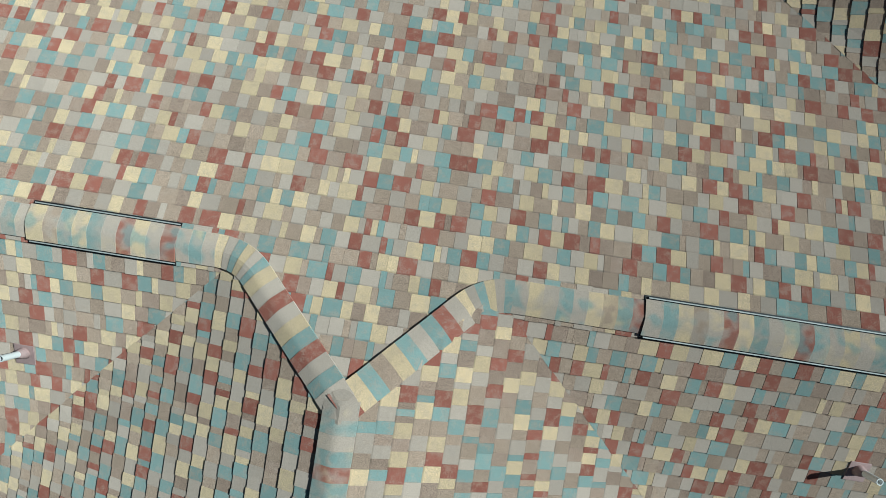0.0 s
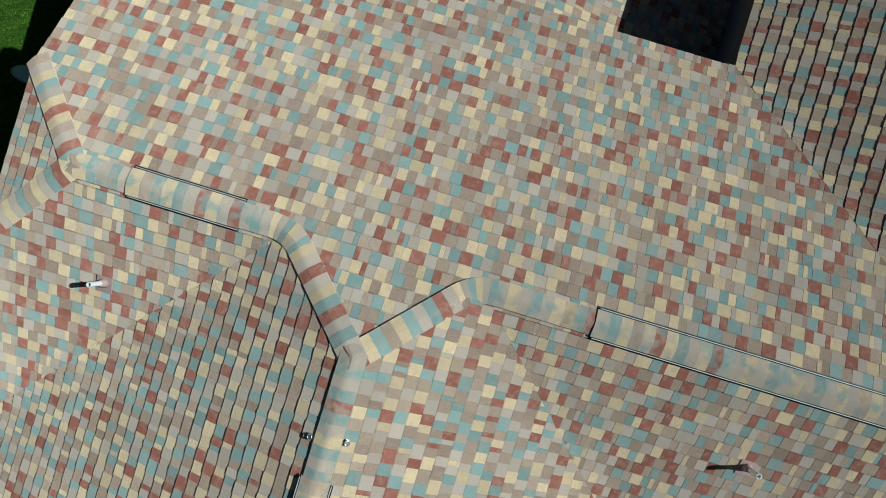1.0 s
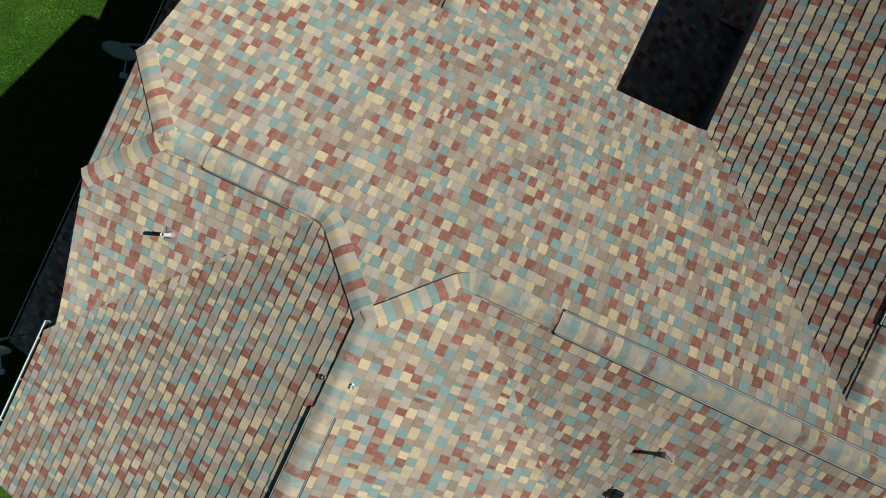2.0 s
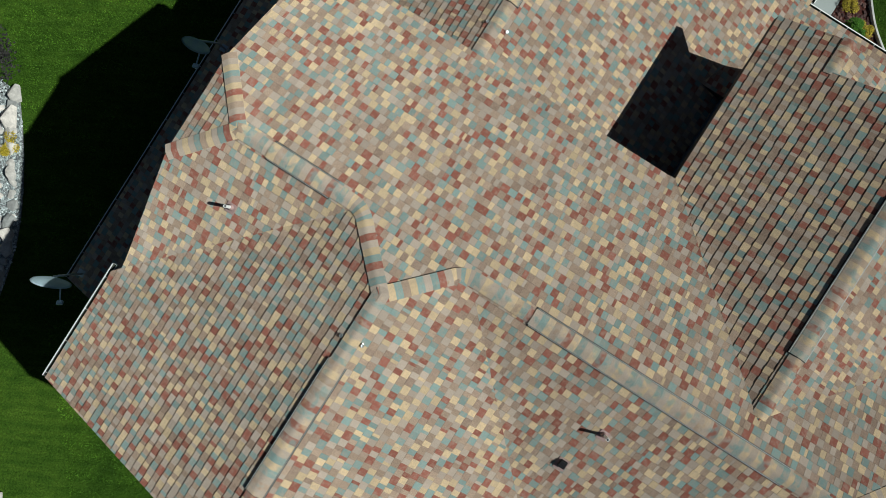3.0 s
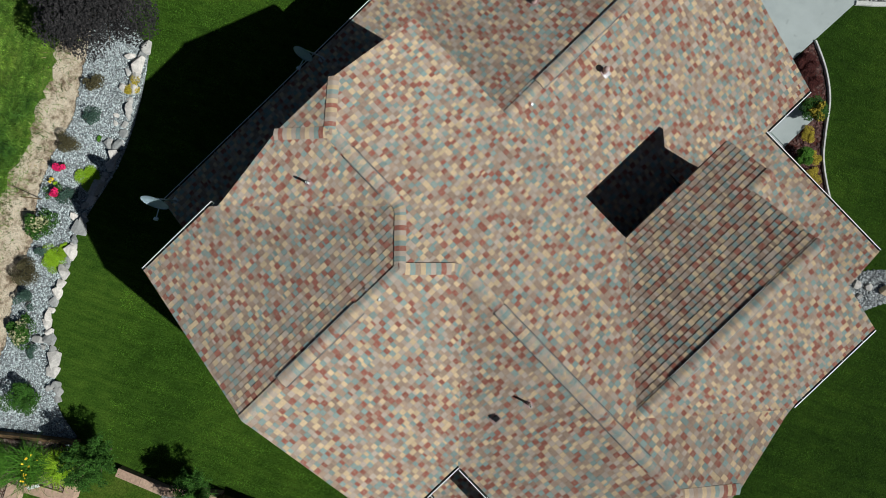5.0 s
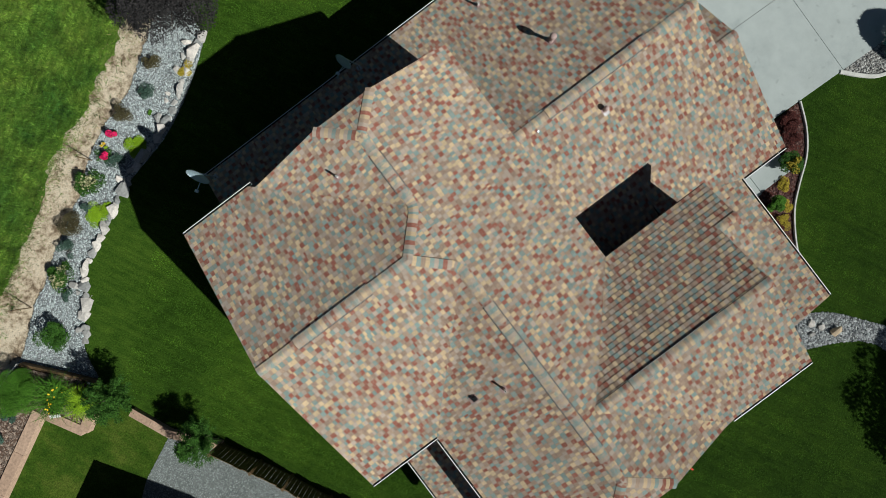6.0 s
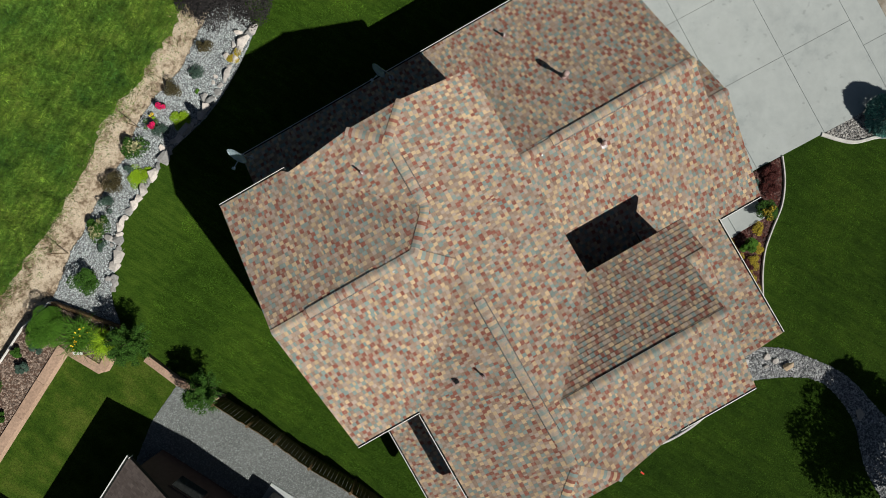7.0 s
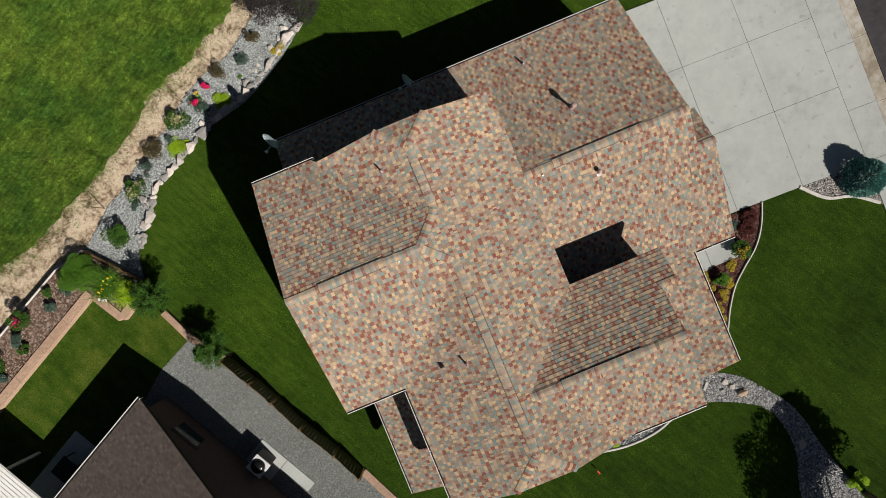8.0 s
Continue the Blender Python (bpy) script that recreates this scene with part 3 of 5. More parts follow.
for a, b in ((J2 + HIP_N * BEND, (-0.88, RW + 0.03, ZW - 0.012)), (J4 + HIP_S * BEND, (-0.91, RW, ZW - 0.004)),
             ((0.80, 4.17, ZN - 0.86 * K), (-0.04, 3.33, ZN - 0.01)), ((-0.92, 4.17, ZN - 0.86 * K), (-0.08, 3.33, ZN - 0.01)),
             ((0.94, -7.75, ZN - 1.0 * K), (-0.04, -6.77, ZN - 0.01)), ((-1.06, -7.75, ZN - 1.0 * K), (-0.08, -6.77, ZN - 0.01))):
    ridge(a, b, H, "hip")


def bend(p, d0, d1, count=6):
    """Narrow wedge caps that carry a ridge round into a hip; d0, d1: the ways along both, away from the corner."""
    core = link("ridge_end", mesh_of("ridge_end", [p + Vector(q) for q in ((-0.05, 0, -0.03), (0.05, 0, -0.03), (0, 0.05, -0.03))], [(0, 1, 2)]), M_DECK, house)
    a, b = p + d0 * BEND, p + d1 * BEND

    def section(t, up):
        c = a * (1 - t) ** 2 + p * 2 * t * (1 - t) + b * t * t
        d = (p - a) * (1 - t) + (b - p) * t
        n = Vector((-d.y, d.x, 0)).normalized()
        slope = K + (H - K) * t
        ys = [0.118 * k / 4 for k in range(-4, 5)]
        return [c + n * y + Vector((0, 0, up + slope * (0.02 - math.sqrt(y * y + 0.0004)))) for y in ys]

    blend = ""
    for i in range(count):
        blend = rng.choice([q for q in CAP_BLENDS if q != blend])
        t0, t1 = i / count, (i + 1.12) / count
        top = section(t0, 0.016) + section(t1, 0.012)
        v = top + [q - Vector((0, 0, 0.045)) for q in top]
        n = 9
        f = [(k, k + 1, k + n + 1, k + n) for k in range(n - 1)] + [(k + 2 * n, k + 1 + 2 * n, k + 1, k) for k in range(n - 1)]
        f += [(0, n, 3 * n, 2 * n), (n - 1, 3 * n - 1, 4 * n - 1, 2 * n - 1)]
        link("cap", mesh_of("cap", v, f), M_TAB[blend], core)


def apex(p, falls, blend, r=0.11):
    """One cap folded over the point where a ridge and two hips meet; falls: the ways its slopes run down."""
    ring = []
    for i in range(18):
        d = Vector((math.cos(math.tau * i / 18), math.sin(math.tau * i / 18))) * r
        ring.append(p + Vector((d.x, d.y, 0.019 - K * max(Vector(q).dot(d) for q in falls))))
    v = ring + [q - Vector((0, 0, 0.03)) for q in ring] + [p + Vector((0, 0, 0.022))]
    f = [(i, (i + 1) % 18, 36) for i in range(18)] + [(i + 18, (i + 1) % 18 + 18, (i + 1) % 18, i) for i in range(18)]
    link("apex_cap", mesh_of("apex_cap", v, f), M_TAB[blend], house)


bend(J2, Vector((0, 1, 0)), HIP_N)
bend(J4, Vector((0, -1, 0)), HIP_S)
apex(Vector((-0.90, RW, ZW)), ((0, 1), (0, -1), (1, 0)), "stone")
apex(Vector((RN, 3.30, ZN)), ((1, 0), (-1, 0), (0, 1)), "taupe")
apex(Vector((RN, -6.74, ZN)), ((1, 0), (-1, 0), (0, -1)), "stone")


# ------------------------------------------------------------------ gutters, fascia, walls
def gutter(p0, p1, out, z, bare=0.0):
    """An open box gutter along an eave; out: the plan direction away from the roof."""
    p0, p1, out = Vector((*p0, z)), Vector((*p1, z)), Vector((*out, 0))
    along = (p1 - p0).normalized()
    m = Matrix((along, out, Vector((0, 0, 1)))).transposed().to_4x4()
    m.translation = p0
    n = (p1 - p0).length
    outer = [(0.0, -0.03), (0.0, -0.105), (0.050, -0.105), (0.064, -0.03), (0.076, -0.02), (0.076, -0.010)]
    inner = [(0.056, -0.010), (0.052, -0.03), (0.041, -0.095), (0.010, -0.095), (0.010, -0.03)]
    prof = outer + inner
    k = len(prof)
    v = [m @ Vector((x, y, zz)) for x in (0, n) for y, zz in prof]
    f = [(i, (i + 1) % k, (i + 1) % k + k, i + k) for i in range(k)]
    f += [(0, 1, 2, 3, 4, 5), tuple(k + i for i in (5, 4, 3, 2, 1, 0))]
    me = mesh_of("gutter", v, f)
    me.materials.append(M_WHITE)
    me.materials.append(M_GUTTER_IN)
    for i, poly in enumerate(me.polygons):
        if 6 <= i < 10:
            poly.material_index = 1
    g = link("gutter", me, M_WHITE, house, "white aluminium eave gutter")
    strap = box_bm(-0.005, 0.0, -0.02, 0.005, 0.072, -0.015)
    sm = bpy.data.meshes.new("strap")
    strap.to_mesh(sm)
    strap.free()
    x = 0.25
    while x < n:
        link("strap", sm, M_WHITE, g, at=m @ Matrix.Translation((x, 0, 0.004)))
        x += 0.61
    return g


gutter((-3.02, 4.31), (-5.17, 4.31), (0, 1), HIGH)
gutter((-5.17, -3.61), (-3.02, -3.61), (0, -1), HIGH)
gutter((-3.12, -3.72), (-3.12, -7.75), (-1, 0), HIGH)
gutter((3.1, -7.74), (5.55, -7.74), (0, -1), HIGH)
gutter((8.68, 5.82), (-4.35, 5.82), (0, 1), LOW_N)
gutter((9.3, -3.43), (7.86, -3.43), (0, -1), LOW_S)
gutter((7.75, -3.43), (7.75, -7.55), (1, 0), LOW_S)
gutter((-4.6, -3.5), (-4.6, -7.55), (-1, 0), LOW)


def wall(a, b, profile, thick=0.2):
    """A wall from plan point a to b; profile: (share of the length, height) along its top."""
    a, b = Vector(a), Vector(b)
    n = Vector((-(b - a).y, (b - a).x)).normalized() * thick / 2
    top = [(a.lerp(b, t), z) for t, z in profile]
    ring = [(p, z) for p, z in top] + [(b, -0.05), (a, -0.05)]
    k = len(ring)
    v = [(p.x + n.x, p.y + n.y, z) for p, z in ring] + [(p.x - n.x, p.y - n.y, z) for p, z in ring]
    f = [tuple(range(k)), tuple(range(2 * k - 1, k - 1, -1))] + [(i, i + k, (i + 1) % k + k, (i + 1) % k) for i in range(k)]
    return link("wall", mesh_of("wall", v, f), M_STUCCO, house)


FLAT_H, FLAT_L = [(0, 4.0), (1, 4.0)], [(0, 2.0), (1, 2.0)]
wall((-4.8, 3.9), (-4.8, -3.2), [(0, 4.1), (0.5, 5.55), (1, 4.1)])
wall((-4.8, 3.9), (-2.6, 3.9), FLAT_H)
wall((-2.6, 3.75), (2.6, 3.75), [(0, 4.1), (0.33, 4.85), (0.64, 4.85), (1, 4.1)])
wall((-4.8, -3.2), (-2.7, -3.2), FLAT_H)
wall((-2.7, -3.2), (-2.7, -7.3), FLAT_H)
wall((-2.7, -7.3), (2.6, -7.3), [(0, 4.1), (0.33, 4.75), (0.67, 4.75), (1, 4.1)])
wall((2.6, -7.3), (5.15, -7.3), FLAT_H)
wall((5.15, -7.3), (5.15, -3.0), [(0, 4.1), (0.5, 4.98), (1, 4.1)])
wall((5.8, -4.3), (5.8, -2.98), [(0, 4.05), (0.53, 4.3), (1, 4.05)])
wall((2.6, -3.0), (5.7, -3.0), FLAT_H)
wall((2.6, -3.0), (2.6, 3.75), FLAT_H)
wall((8.15, 5.4), (8.15, -3.0), [(0, 2.15), (0.5, 3.9), (1, 2.0)])
wall((8.9, 0.9), (8.9, -3.0), [(0, 2.85), (0.24, 3.25), (1, 2.0)])
wall((-4.0, 5.4), (8.15, 5.4), FLAT_L)
wall((6.0, -3.0), (8.9, -3.0), FLAT_L)
wall((-4.0, 4.0), (-4.0, 5.4), FLAT_L)
wall((-4.2, -3.6), (-4.2, -7.2), FLAT_L)
wall((-4.2, -7.2), (-2.8, -7.2), FLAT_L)
for y in (-3.55, -5.4, -7.25):
    part("porch_post", box_bm(7.42, y - 0.07, 0, 7.56, y + 0.07, 2.02, 0.01), M_WHITE, house)


# ------------------------------------------------------------------ on the roof
def on_roof(x, y):
    """Height of the roof's upper surface at a plan point, by its slopes."""
    if x > 3.0 and y > -2.5:
        return ZE - abs(y - RE) * K
    high = [ZN - abs(x - RN) * K]
    if x < -0.96:
        high.append(ZW - abs(y - RW) * K)
    return max(high)


def vent_pipe(x, y, h, r, down, cap=False, flange=True, label="white plastic vent pipe in a rubber boot on the roof"):
    z = on_roof(x, y)
    t = thing("vent_pipe", (x, y, z), label, "vent pipe", "roof vent pipes")
    d = Vector((*down, 0))
    n = (Vector((0, 0, 1)) + d * K).normalized()
    q = Vector((0, 0, 1)).rotation_difference(n).to_matrix().to_4x4()
    q.translation = (x, y, z)
    part("flashing", box_bm(-1.9 * r - 0.03, -1.9 * r - 0.05, 0.006, 1.9 * r + 0.03, 1.9 * r + 0.03, 0.016, 0.003), M_BOOT, t, "faded pink flashing sheet", at=q @ pose(0, 0, 0, 0, 0, math.degrees(math.atan2(down[1], down[0])) + 90))
    up = (0, 0, 1)
    part("boot", tube_bm([((x, y, z - 0.01), r * 2.0, up), ((x, y, z + 0.03), r * 1.75, up), ((x, y, z + 0.09), r * 1.15, up)], 20), M_BOOT, t, smooth=True)
    part("pipe", tube_bm([((x, y, z), r, up), ((x, y, z + h), r, up), ((x, y, z + h), r * 0.78, up), ((x, y, z + h - 0.1), r * 0.76, up)], 20, False), M_PVC if not cap else M_VENT_METAL, t, smooth=False)
    if cap:
        wide = max(0.05, r * 2.1)
        part("cowl", tube_bm([((x, y, z + h - 0.04), r * 1.15, up), ((x, y, z + h - 0.03), wide * 0.94, up), ((x, y, z + h + 0.03), wide, up), ((x, y, z + h + 0.075), wide * 0.8, up), ((x, y, z + h + 0.095), wide * 0.3, up)], 20), M_VENT_METAL, t, "dull metal rain cowl", smooth=True)
    return t


vent_pipe(-1.10, 2.95, 0.27, 0.025, (-1, 0))
vent_pipe(-0.97, -3.47, 0.25, 0.025, (-1, 0))
vent_pipe(5.40, 2.72, 0.36, 0.046, (0, 1), True, label="tall metal flue pipe with a rain cowl on the roof")
vent_pipe(4.69, 4.88, 0.20, 0.028, (0, 1))
flue = vent_pipe(5.33, 0.42, 0.17, 0.034, (0, -1), True, label="short metal flue with a rain cowl and crumpled pale flashing")
crumple = bmesh.new()
bmesh.ops.create_grid(crumple, x_segments=9, y_segments=7, size=1.0, matrix=Matrix.Diagonal((0.085, 0.05, 1, 1)))
for v in crumple.verts:
    v.co.z = 0.018 + 0.010 * noise.noise((v.co.x * 37, v.co.y * 37, 2.0))
    v.co.x += 0.012 * noise.noise((v.co.y * 30, 1.0, v.co.x * 9))
slant = pose(5.33, 0.33, on_roof(5.33, 0.33), math.degrees(math.atan(K)))
part("flashing_sheet", crumple, plain_mat("aluminium_flashing", (0.50, 0.48, 0.48), 0.5, 0.3, var=0.25), flue, "crumpled pale aluminium flashing", at=slant)


def box_vent(x, y):
    z = on_roof(x, y)
    t = thing("box_vent", (x, y, z), "black hooded roof vent on a faded flashing sheet", "roof vent")
    n = Vector((-K, 0, 1)).normalized()
    q = Vector((0, 0, 1)).rotation_difference(n).to_matrix().to_4x4()
    q.translation = (x, y, z)
    part("flashing", box_bm(-0.15, -0.09, 0.010, 0.07, 0.09, 0.020, 0.003), M_BOOT, t, "faded pink flashing sheet", at=q)
    part("hood", box_bm(-0.055, -0.055, 0.015, 0.055, 0.055, 0.07, 0.012), M_BLACK, t, at=q)
    part("hood_lip", box_bm(-0.066, -0.060, 0.05, -0.01, 0.060, 0.074, 0.008), M_BLACK, t, at=q)


box_vent(-1.69, -3.29)


def anchor_ring(x, y, z, turn, slope):
    t = thing("roof_anchor", (x, y, z), "small steel anchor ring screwed to the ridge", "roof anchor", "ridge anchors")
    base = pose(x, y, z, 0, 0, turn) @ pose(0, 0, 0, slope, 0, 0)
    part("plate", box_bm(-0.03, -0.016, 0.012, 0.03, 0.016, 0.018, 0.003), M_STEEL, t, at=base)
    ring = tube_bm([((0.022 * math.cos(a), 0.022 * math.sin(a), 0.026), 0.005, (-math.sin(a), math.cos(a), 0)) for a in [2 * math.pi * k / 14 for k in range(15)]], 8, False)
    part("ring", ring, M_STEEL, t, at=base, smooth=True)


anchor_ring(-1.66, 0.50, ZW - 0.05, 0, -22)
anchor_ring(-1.62, 0.20, ZW - 0.05, 0, 22)
anchor_ring(3.55, RE + 0.14, ZE - 0.045, 0, -22)
anchor_ring(3.58, RE - 0.20, ZE - 0.07, 0, 22)


def dish(x, y, z, aim, width, foot):
    """A satellite dish: reflector, feed arm with its box, mast and foot."""
    t = thing("satellite_dish", foot, "grey satellite dish on a bent mast at the eave", "satellite dish", "satellite dishes")
    c, a = Vector((x, y, z)), Vector(aim).normalized()
    m = look(c, c + a)
    bm = bmesh.new()
    rings, sides = 7, 28
    loops = []
    for i in range(rings + 1):
        r = i / rings
        loops.append([bm.verts.new((width / 2 * r * math.cos(2 * math.pi * k / sides), width * 0.42 * r * math.sin(2 * math.pi * k / sides), -0.07 * r * r)) for k in range(sides)] if i else [bm.verts.new((0, 0, 0))])
    for i in range(rings):
        for k in range(sides):
            j = (k + 1) % sides
            bm.faces.new((loops[i][0], loops[1][k], loops[1][j]) if i == 0 else (loops[i][k], loops[i + 1][k], loops[i + 1][j], loops[i][j]))
    bmesh.ops.solidify(bm, geom=list(bm.faces), thickness=0.008)
    part("reflector", bm, M_DISH, t, at=m, smooth=True)
    feed = m @ Vector((0, -width * 0.58, -0.30))
    low = m @ Vector((0, -width * 0.38, 0.02))
    part("feed_arm", tube_bm([(low, 0.014, feed - low), (feed, 0.014, feed - low)], 10), M_DISH, t, smooth=True)
    part("feed_box", box_bm(-0.055, -0.028, -0.04, 0.055, 0.028, 0.04, 0.010), M_DISH, t, at=Matrix.Translation(feed) @ m.to_3x3().to_4x4())
    rear = m @ Vector((0, 0, 0.05))
    knee = Vector((foot[0], foot[1], foot[2] + 0.35))
    part("mast", tube_bm([(foot, 0.022, (0, 0, 1)), (knee, 0.022, rear - Vector(foot)), (rear, 0.022, rear - knee)], 12), M_STEEL, t, smooth=True)
    part("foot_plate", box_bm(foot[0] - 0.07, foot[1] - 0.10, foot[2] - 0.01, foot[0] + 0.07, foot[1] + 0.10, foot[2] + 0.012, 0.004), M_STEEL, t)


dish(-4.28, 5.75, 2.85, (-0.84, -0.54, 0.52), 0.70, (-4.08, 5.58, 2.33))
dish(0.83, 5.88, 2.72, (-0.93, -0.30, 0.42), 0.54, (1.03, 5.56, 2.33))


# ------------------------------------------------------------------ ground
ground = sheet("ground", [(-400, -400), (400, -400), (400, 400), (-400, 400)], 0.0, 0.3, M_LAWN, "dark green mown lawn around the house", "lawn")
nrng = np.random.default_rng(11)


def ragged(points, amount, steps=8):
    """A soft plan curve with an uneven edge."""
    out = []
    for i, (x, y) in enumerate(smooth_line(points, steps)):
        dx = noise.noise((x * 0.9, y * 0.9, 3.1)) + 0.7 * noise.noise((x * 3.7, y * 3.7, 5.2)) + 0.4 * noise.noise((x * 11, y * 11, 1.2))
        dy = noise.noise((x * 0.9, y * 0.9, 9.4)) + 0.7 * noise.noise((x * 3.7, y * 3.7, 7.7)) + 0.4 * noise.noise((x * 11, y * 11, 4.6))
        out.append((x + amount * dx, y + amount * dy))
    return out


DIRT_N = [(2.0, 17.0), (-2.2, 13.4), (-4.78, 11.69), (-6.78, 10.63), (-8.52, 9.92), (-10.8, 8.49), (-13.88, 6.9), (-16.71, 5.92), (-21.0, 4.2), (-28.0, 1.0)]
DIRT_S = [(-28.0, -2.0), (-21.0, 1.6), (-17.74, 3.47), (-14.5, 5.12), (-13.28, 5.45), (-11.86, 6.54), (-10.24, 7.53), (-8.62, 8.53), (-7.29, 9.41), (-5.27, 10.23), (-3.99, 11.0), (-2.0, 12.4), (3.0, 16.0)]
GRAVEL_S = [(-2.2, 10.15), (-3.5, 9.2), (-5.05, 8.4), (-6.65, 7.98), (-7.48, 7.75), (-9.05, 6.85), (-9.96, 6.38), (-10.75, 5.3), (-11.35, 4.5), (-11.55, 3.5)]
meadow = sheet("meadow", ragged(DIRT_N, 0.2, 14) + [(-60, -10), (-90, 30), (-60, 90), (20, 90), (12, 30)], 0.008, 0.1, M_MEADOW, "rough sunlit meadow grass behind the garden", "grass")
dirt = sheet("dirt_strip", [(x - 0.3, y + 1.2) for x, y in smooth_line(DIRT_N, 4)] + ragged([(x + 0.3, y - 0.5) for x, y in DIRT_S], 0.1), 0.004, 0.1, M_DIRT, "dry bare dirt strip beside the gravel bed", "soil")
BED = ragged(DIRT_S[3:12], 0.12) + smooth_line(GRAVEL_S) + [(-12.2, 3.4), (-13.1, 5.2)]
bed = sheet("gravel_bed", BED, 0.03, 0.1, M_SOIL, "planting bed under crushed grey gravel", "gravel bed")


def pebbles(name, poly, count, size, z, material, label, flat=0.55):
    """Loose stones strewn over a plan outline, joined into one mesh."""
    xs, ys = [p[0] for p in poly], [p[1] for p in poly]
    base = np.array([(1, 0, 0), (0.3, 0.9, 0), (-0.8, 0.55, 0), (-0.75, -0.6, 0), (0.35, -0.95, 0), (0.1, 0.05, 1), (0, 0, -0.6)])
    tris = [(0, 1, 5), (1, 2, 5), (2, 3, 5), (3, 4, 5), (4, 0, 5), (1, 0, 6), (2, 1, 6), (3, 2, 6), (4, 3, 6), (0, 4, 6)]
    share = abs(area(poly)) / ((max(xs) - min(xs)) * (max(ys) - min(ys)))
    n = int(count / share)
    p = np.c_[nrng.uniform(min(xs), max(xs), n), nrng.uniform(min(ys), max(ys), n)]
    p = p[inside(p[:, 0], p[:, 1], poly)]
    n = len(p)
    a, s = nrng.uniform(0, 6.283, n), size * (0.55 + 0.9 * nrng.random(n) ** 2)
    v = base[None] * (1 + 0.25 * nrng.standard_normal((n, 7, 3))) * s[:, None, None] * np.array([1, 0.7, flat])
    v[:, :, 2] += nrng.uniform(-0.5, 0.5, n)[:, None] * v[:, :, 0]
    c, d = np.cos(a)[:, None], np.sin(a)[:, None]
    v = np.stack([c * v[:, :, 0] - d * v[:, :, 1] + p[:, :1], d * v[:, :, 0] + c * v[:, :, 1] + p[:, 1:], v[:, :, 2] + z], -1)
    faces = (np.array(tris)[None] + 7 * np.arange(n)[:, None, None]).reshape(-1, 3)
    verts = [v.reshape(-1, 3)]
    ob = link(name, mesh_of(name, np.concatenate(verts).tolist(), faces.tolist()), material)
    return tagged(ob, label, "gravel", "", "stuff")


pebbles("gravel", BED, 27000, 0.031, 0.035, M_GRAVEL, "crushed grey and white gravel with glinting facets")

# mulch bed, its walls, the neighbour's lawn and gravel
MULCH = [(-13.3, 5.25), (-14.5, 5.0), (-17.74, 3.35), (-24, 0.2), (-24, -1.6), (-18.9, 1.0), (-13.75, 3.75), (-13.0, 2.4), (-12.3, 2.75), (-11.9, 3.7)]
mulch = sheet("mulch_bed", MULCH, 0.26, 0.3, M_MULCH, "planting bed under brown bark mulch", "mulch bed")
chips = pebbles("bark_chips", MULCH, 9000, 0.045, 0.265, stone_mat("bark_chip", (0.08, 0.055, 0.042), (0.42, 0.32, 0.25), single=False), "loose brown bark chips", 0.25)


def block_wall(points, width, height, material, label, step=0.9, z=0.0):
    """A low garden wall or kerb of blocks along a plan line."""
    line = [Vector(p) for p in points]
    t = thing("garden_wall", (*line[0], z), label, "garden wall", "", "")
    for a, b in zip(line, line[1:]):
        n = max(1, round((b - a).length / step))
        ang = math.degrees(math.atan2((b - a).y, (b - a).x))
        size = (b - a).length / n
        me = bpy.data.meshes.new("block")
        bm = box_bm(-size / 2 + 0.002, -width / 2, 0, size / 2 - 0.002, width / 2, height, 0.012)
        bm.to_mesh(me)
        bm.free()
        for i in range(n):
            c = a.lerp(b, (i + 0.5) / n)
            link("block", me, material, t, at=pose(c.x, c.y, z + rng.uniform(-0.004, 0.004), 0, 0, ang + rng.uniform(-0.3, 0.3)))
    return t


TAN = "low garden wall with smooth tan cap blocks"
block_wall([(-13.62, 3.72), (-18.75, 1.02), (-24, -1.75)], 0.36, 0.32, M_BRICK_PATH, TAN, 1.5)
block_wall([(-13.5, 3.55), (-12.82, 2.36), (-12.2, 2.72)], 0.32, 0.32, M_BRICK_PATH, TAN)
block_wall([(-11.30, 1.95), (-10.72, 0.62), (-9.62, -0.66)], 0.26, 0.22, M_BRICK_PATH, TAN)
block_wall([(-6.52, -6.75), (-5.9, -8.1), (-5.2, -9.6)], 0.30, 0.10, M_BRICK_PATH, TAN)
block_wall([(-13.25, 5.35), (-14.5, 5.06), (-17.74, 3.41), (-24, 0.25)], 0.06, 0.29, M_KERB, "thin pale concrete edging beside bare dirt", 1.2)
block_wall([(-13.2, 5.3), (-12.0, 3.9), (-11.55, 3.35)], 0.09, 0.30, M_FENCE, "weathered wooden edging board between two beds", 0.9)

NB_LAWN = [(-13.6, 3.55), (-12.8, 2.25), (-12.15, 2.6), (-11.3, 1.9), (-10.78, 0.6), (-12.3, -0.1), (-13.5, -1.2), (-24, -7), (-24, -1.9), (-18.72, 0.95)]
sheet("neighbour_lawn", NB_LAWN, 0.012, 0.1, grass_mat("fine_lawn", [(0.15, (0.020, 0.050, 0.005)), (0.5, (0.046, 0.086, 0.009)), (0.85, (0.090, 0.122, 0.018))], 62.0, (0.8, 2.0, 1.0), 0.42, 1.5, 0.5), "fine short lawn in the neighbouring garden", "lawn")
NB_GRAVEL = [(-10.82, 0.62), (-12.34, -0.1), (-13.6, -1.1), (-9.0, -9.0), (-5.5, -9.6), (-6.6, -6.8), (-7.9, -4.2), (-8.9, -2.0), (-9.7, -0.7)]
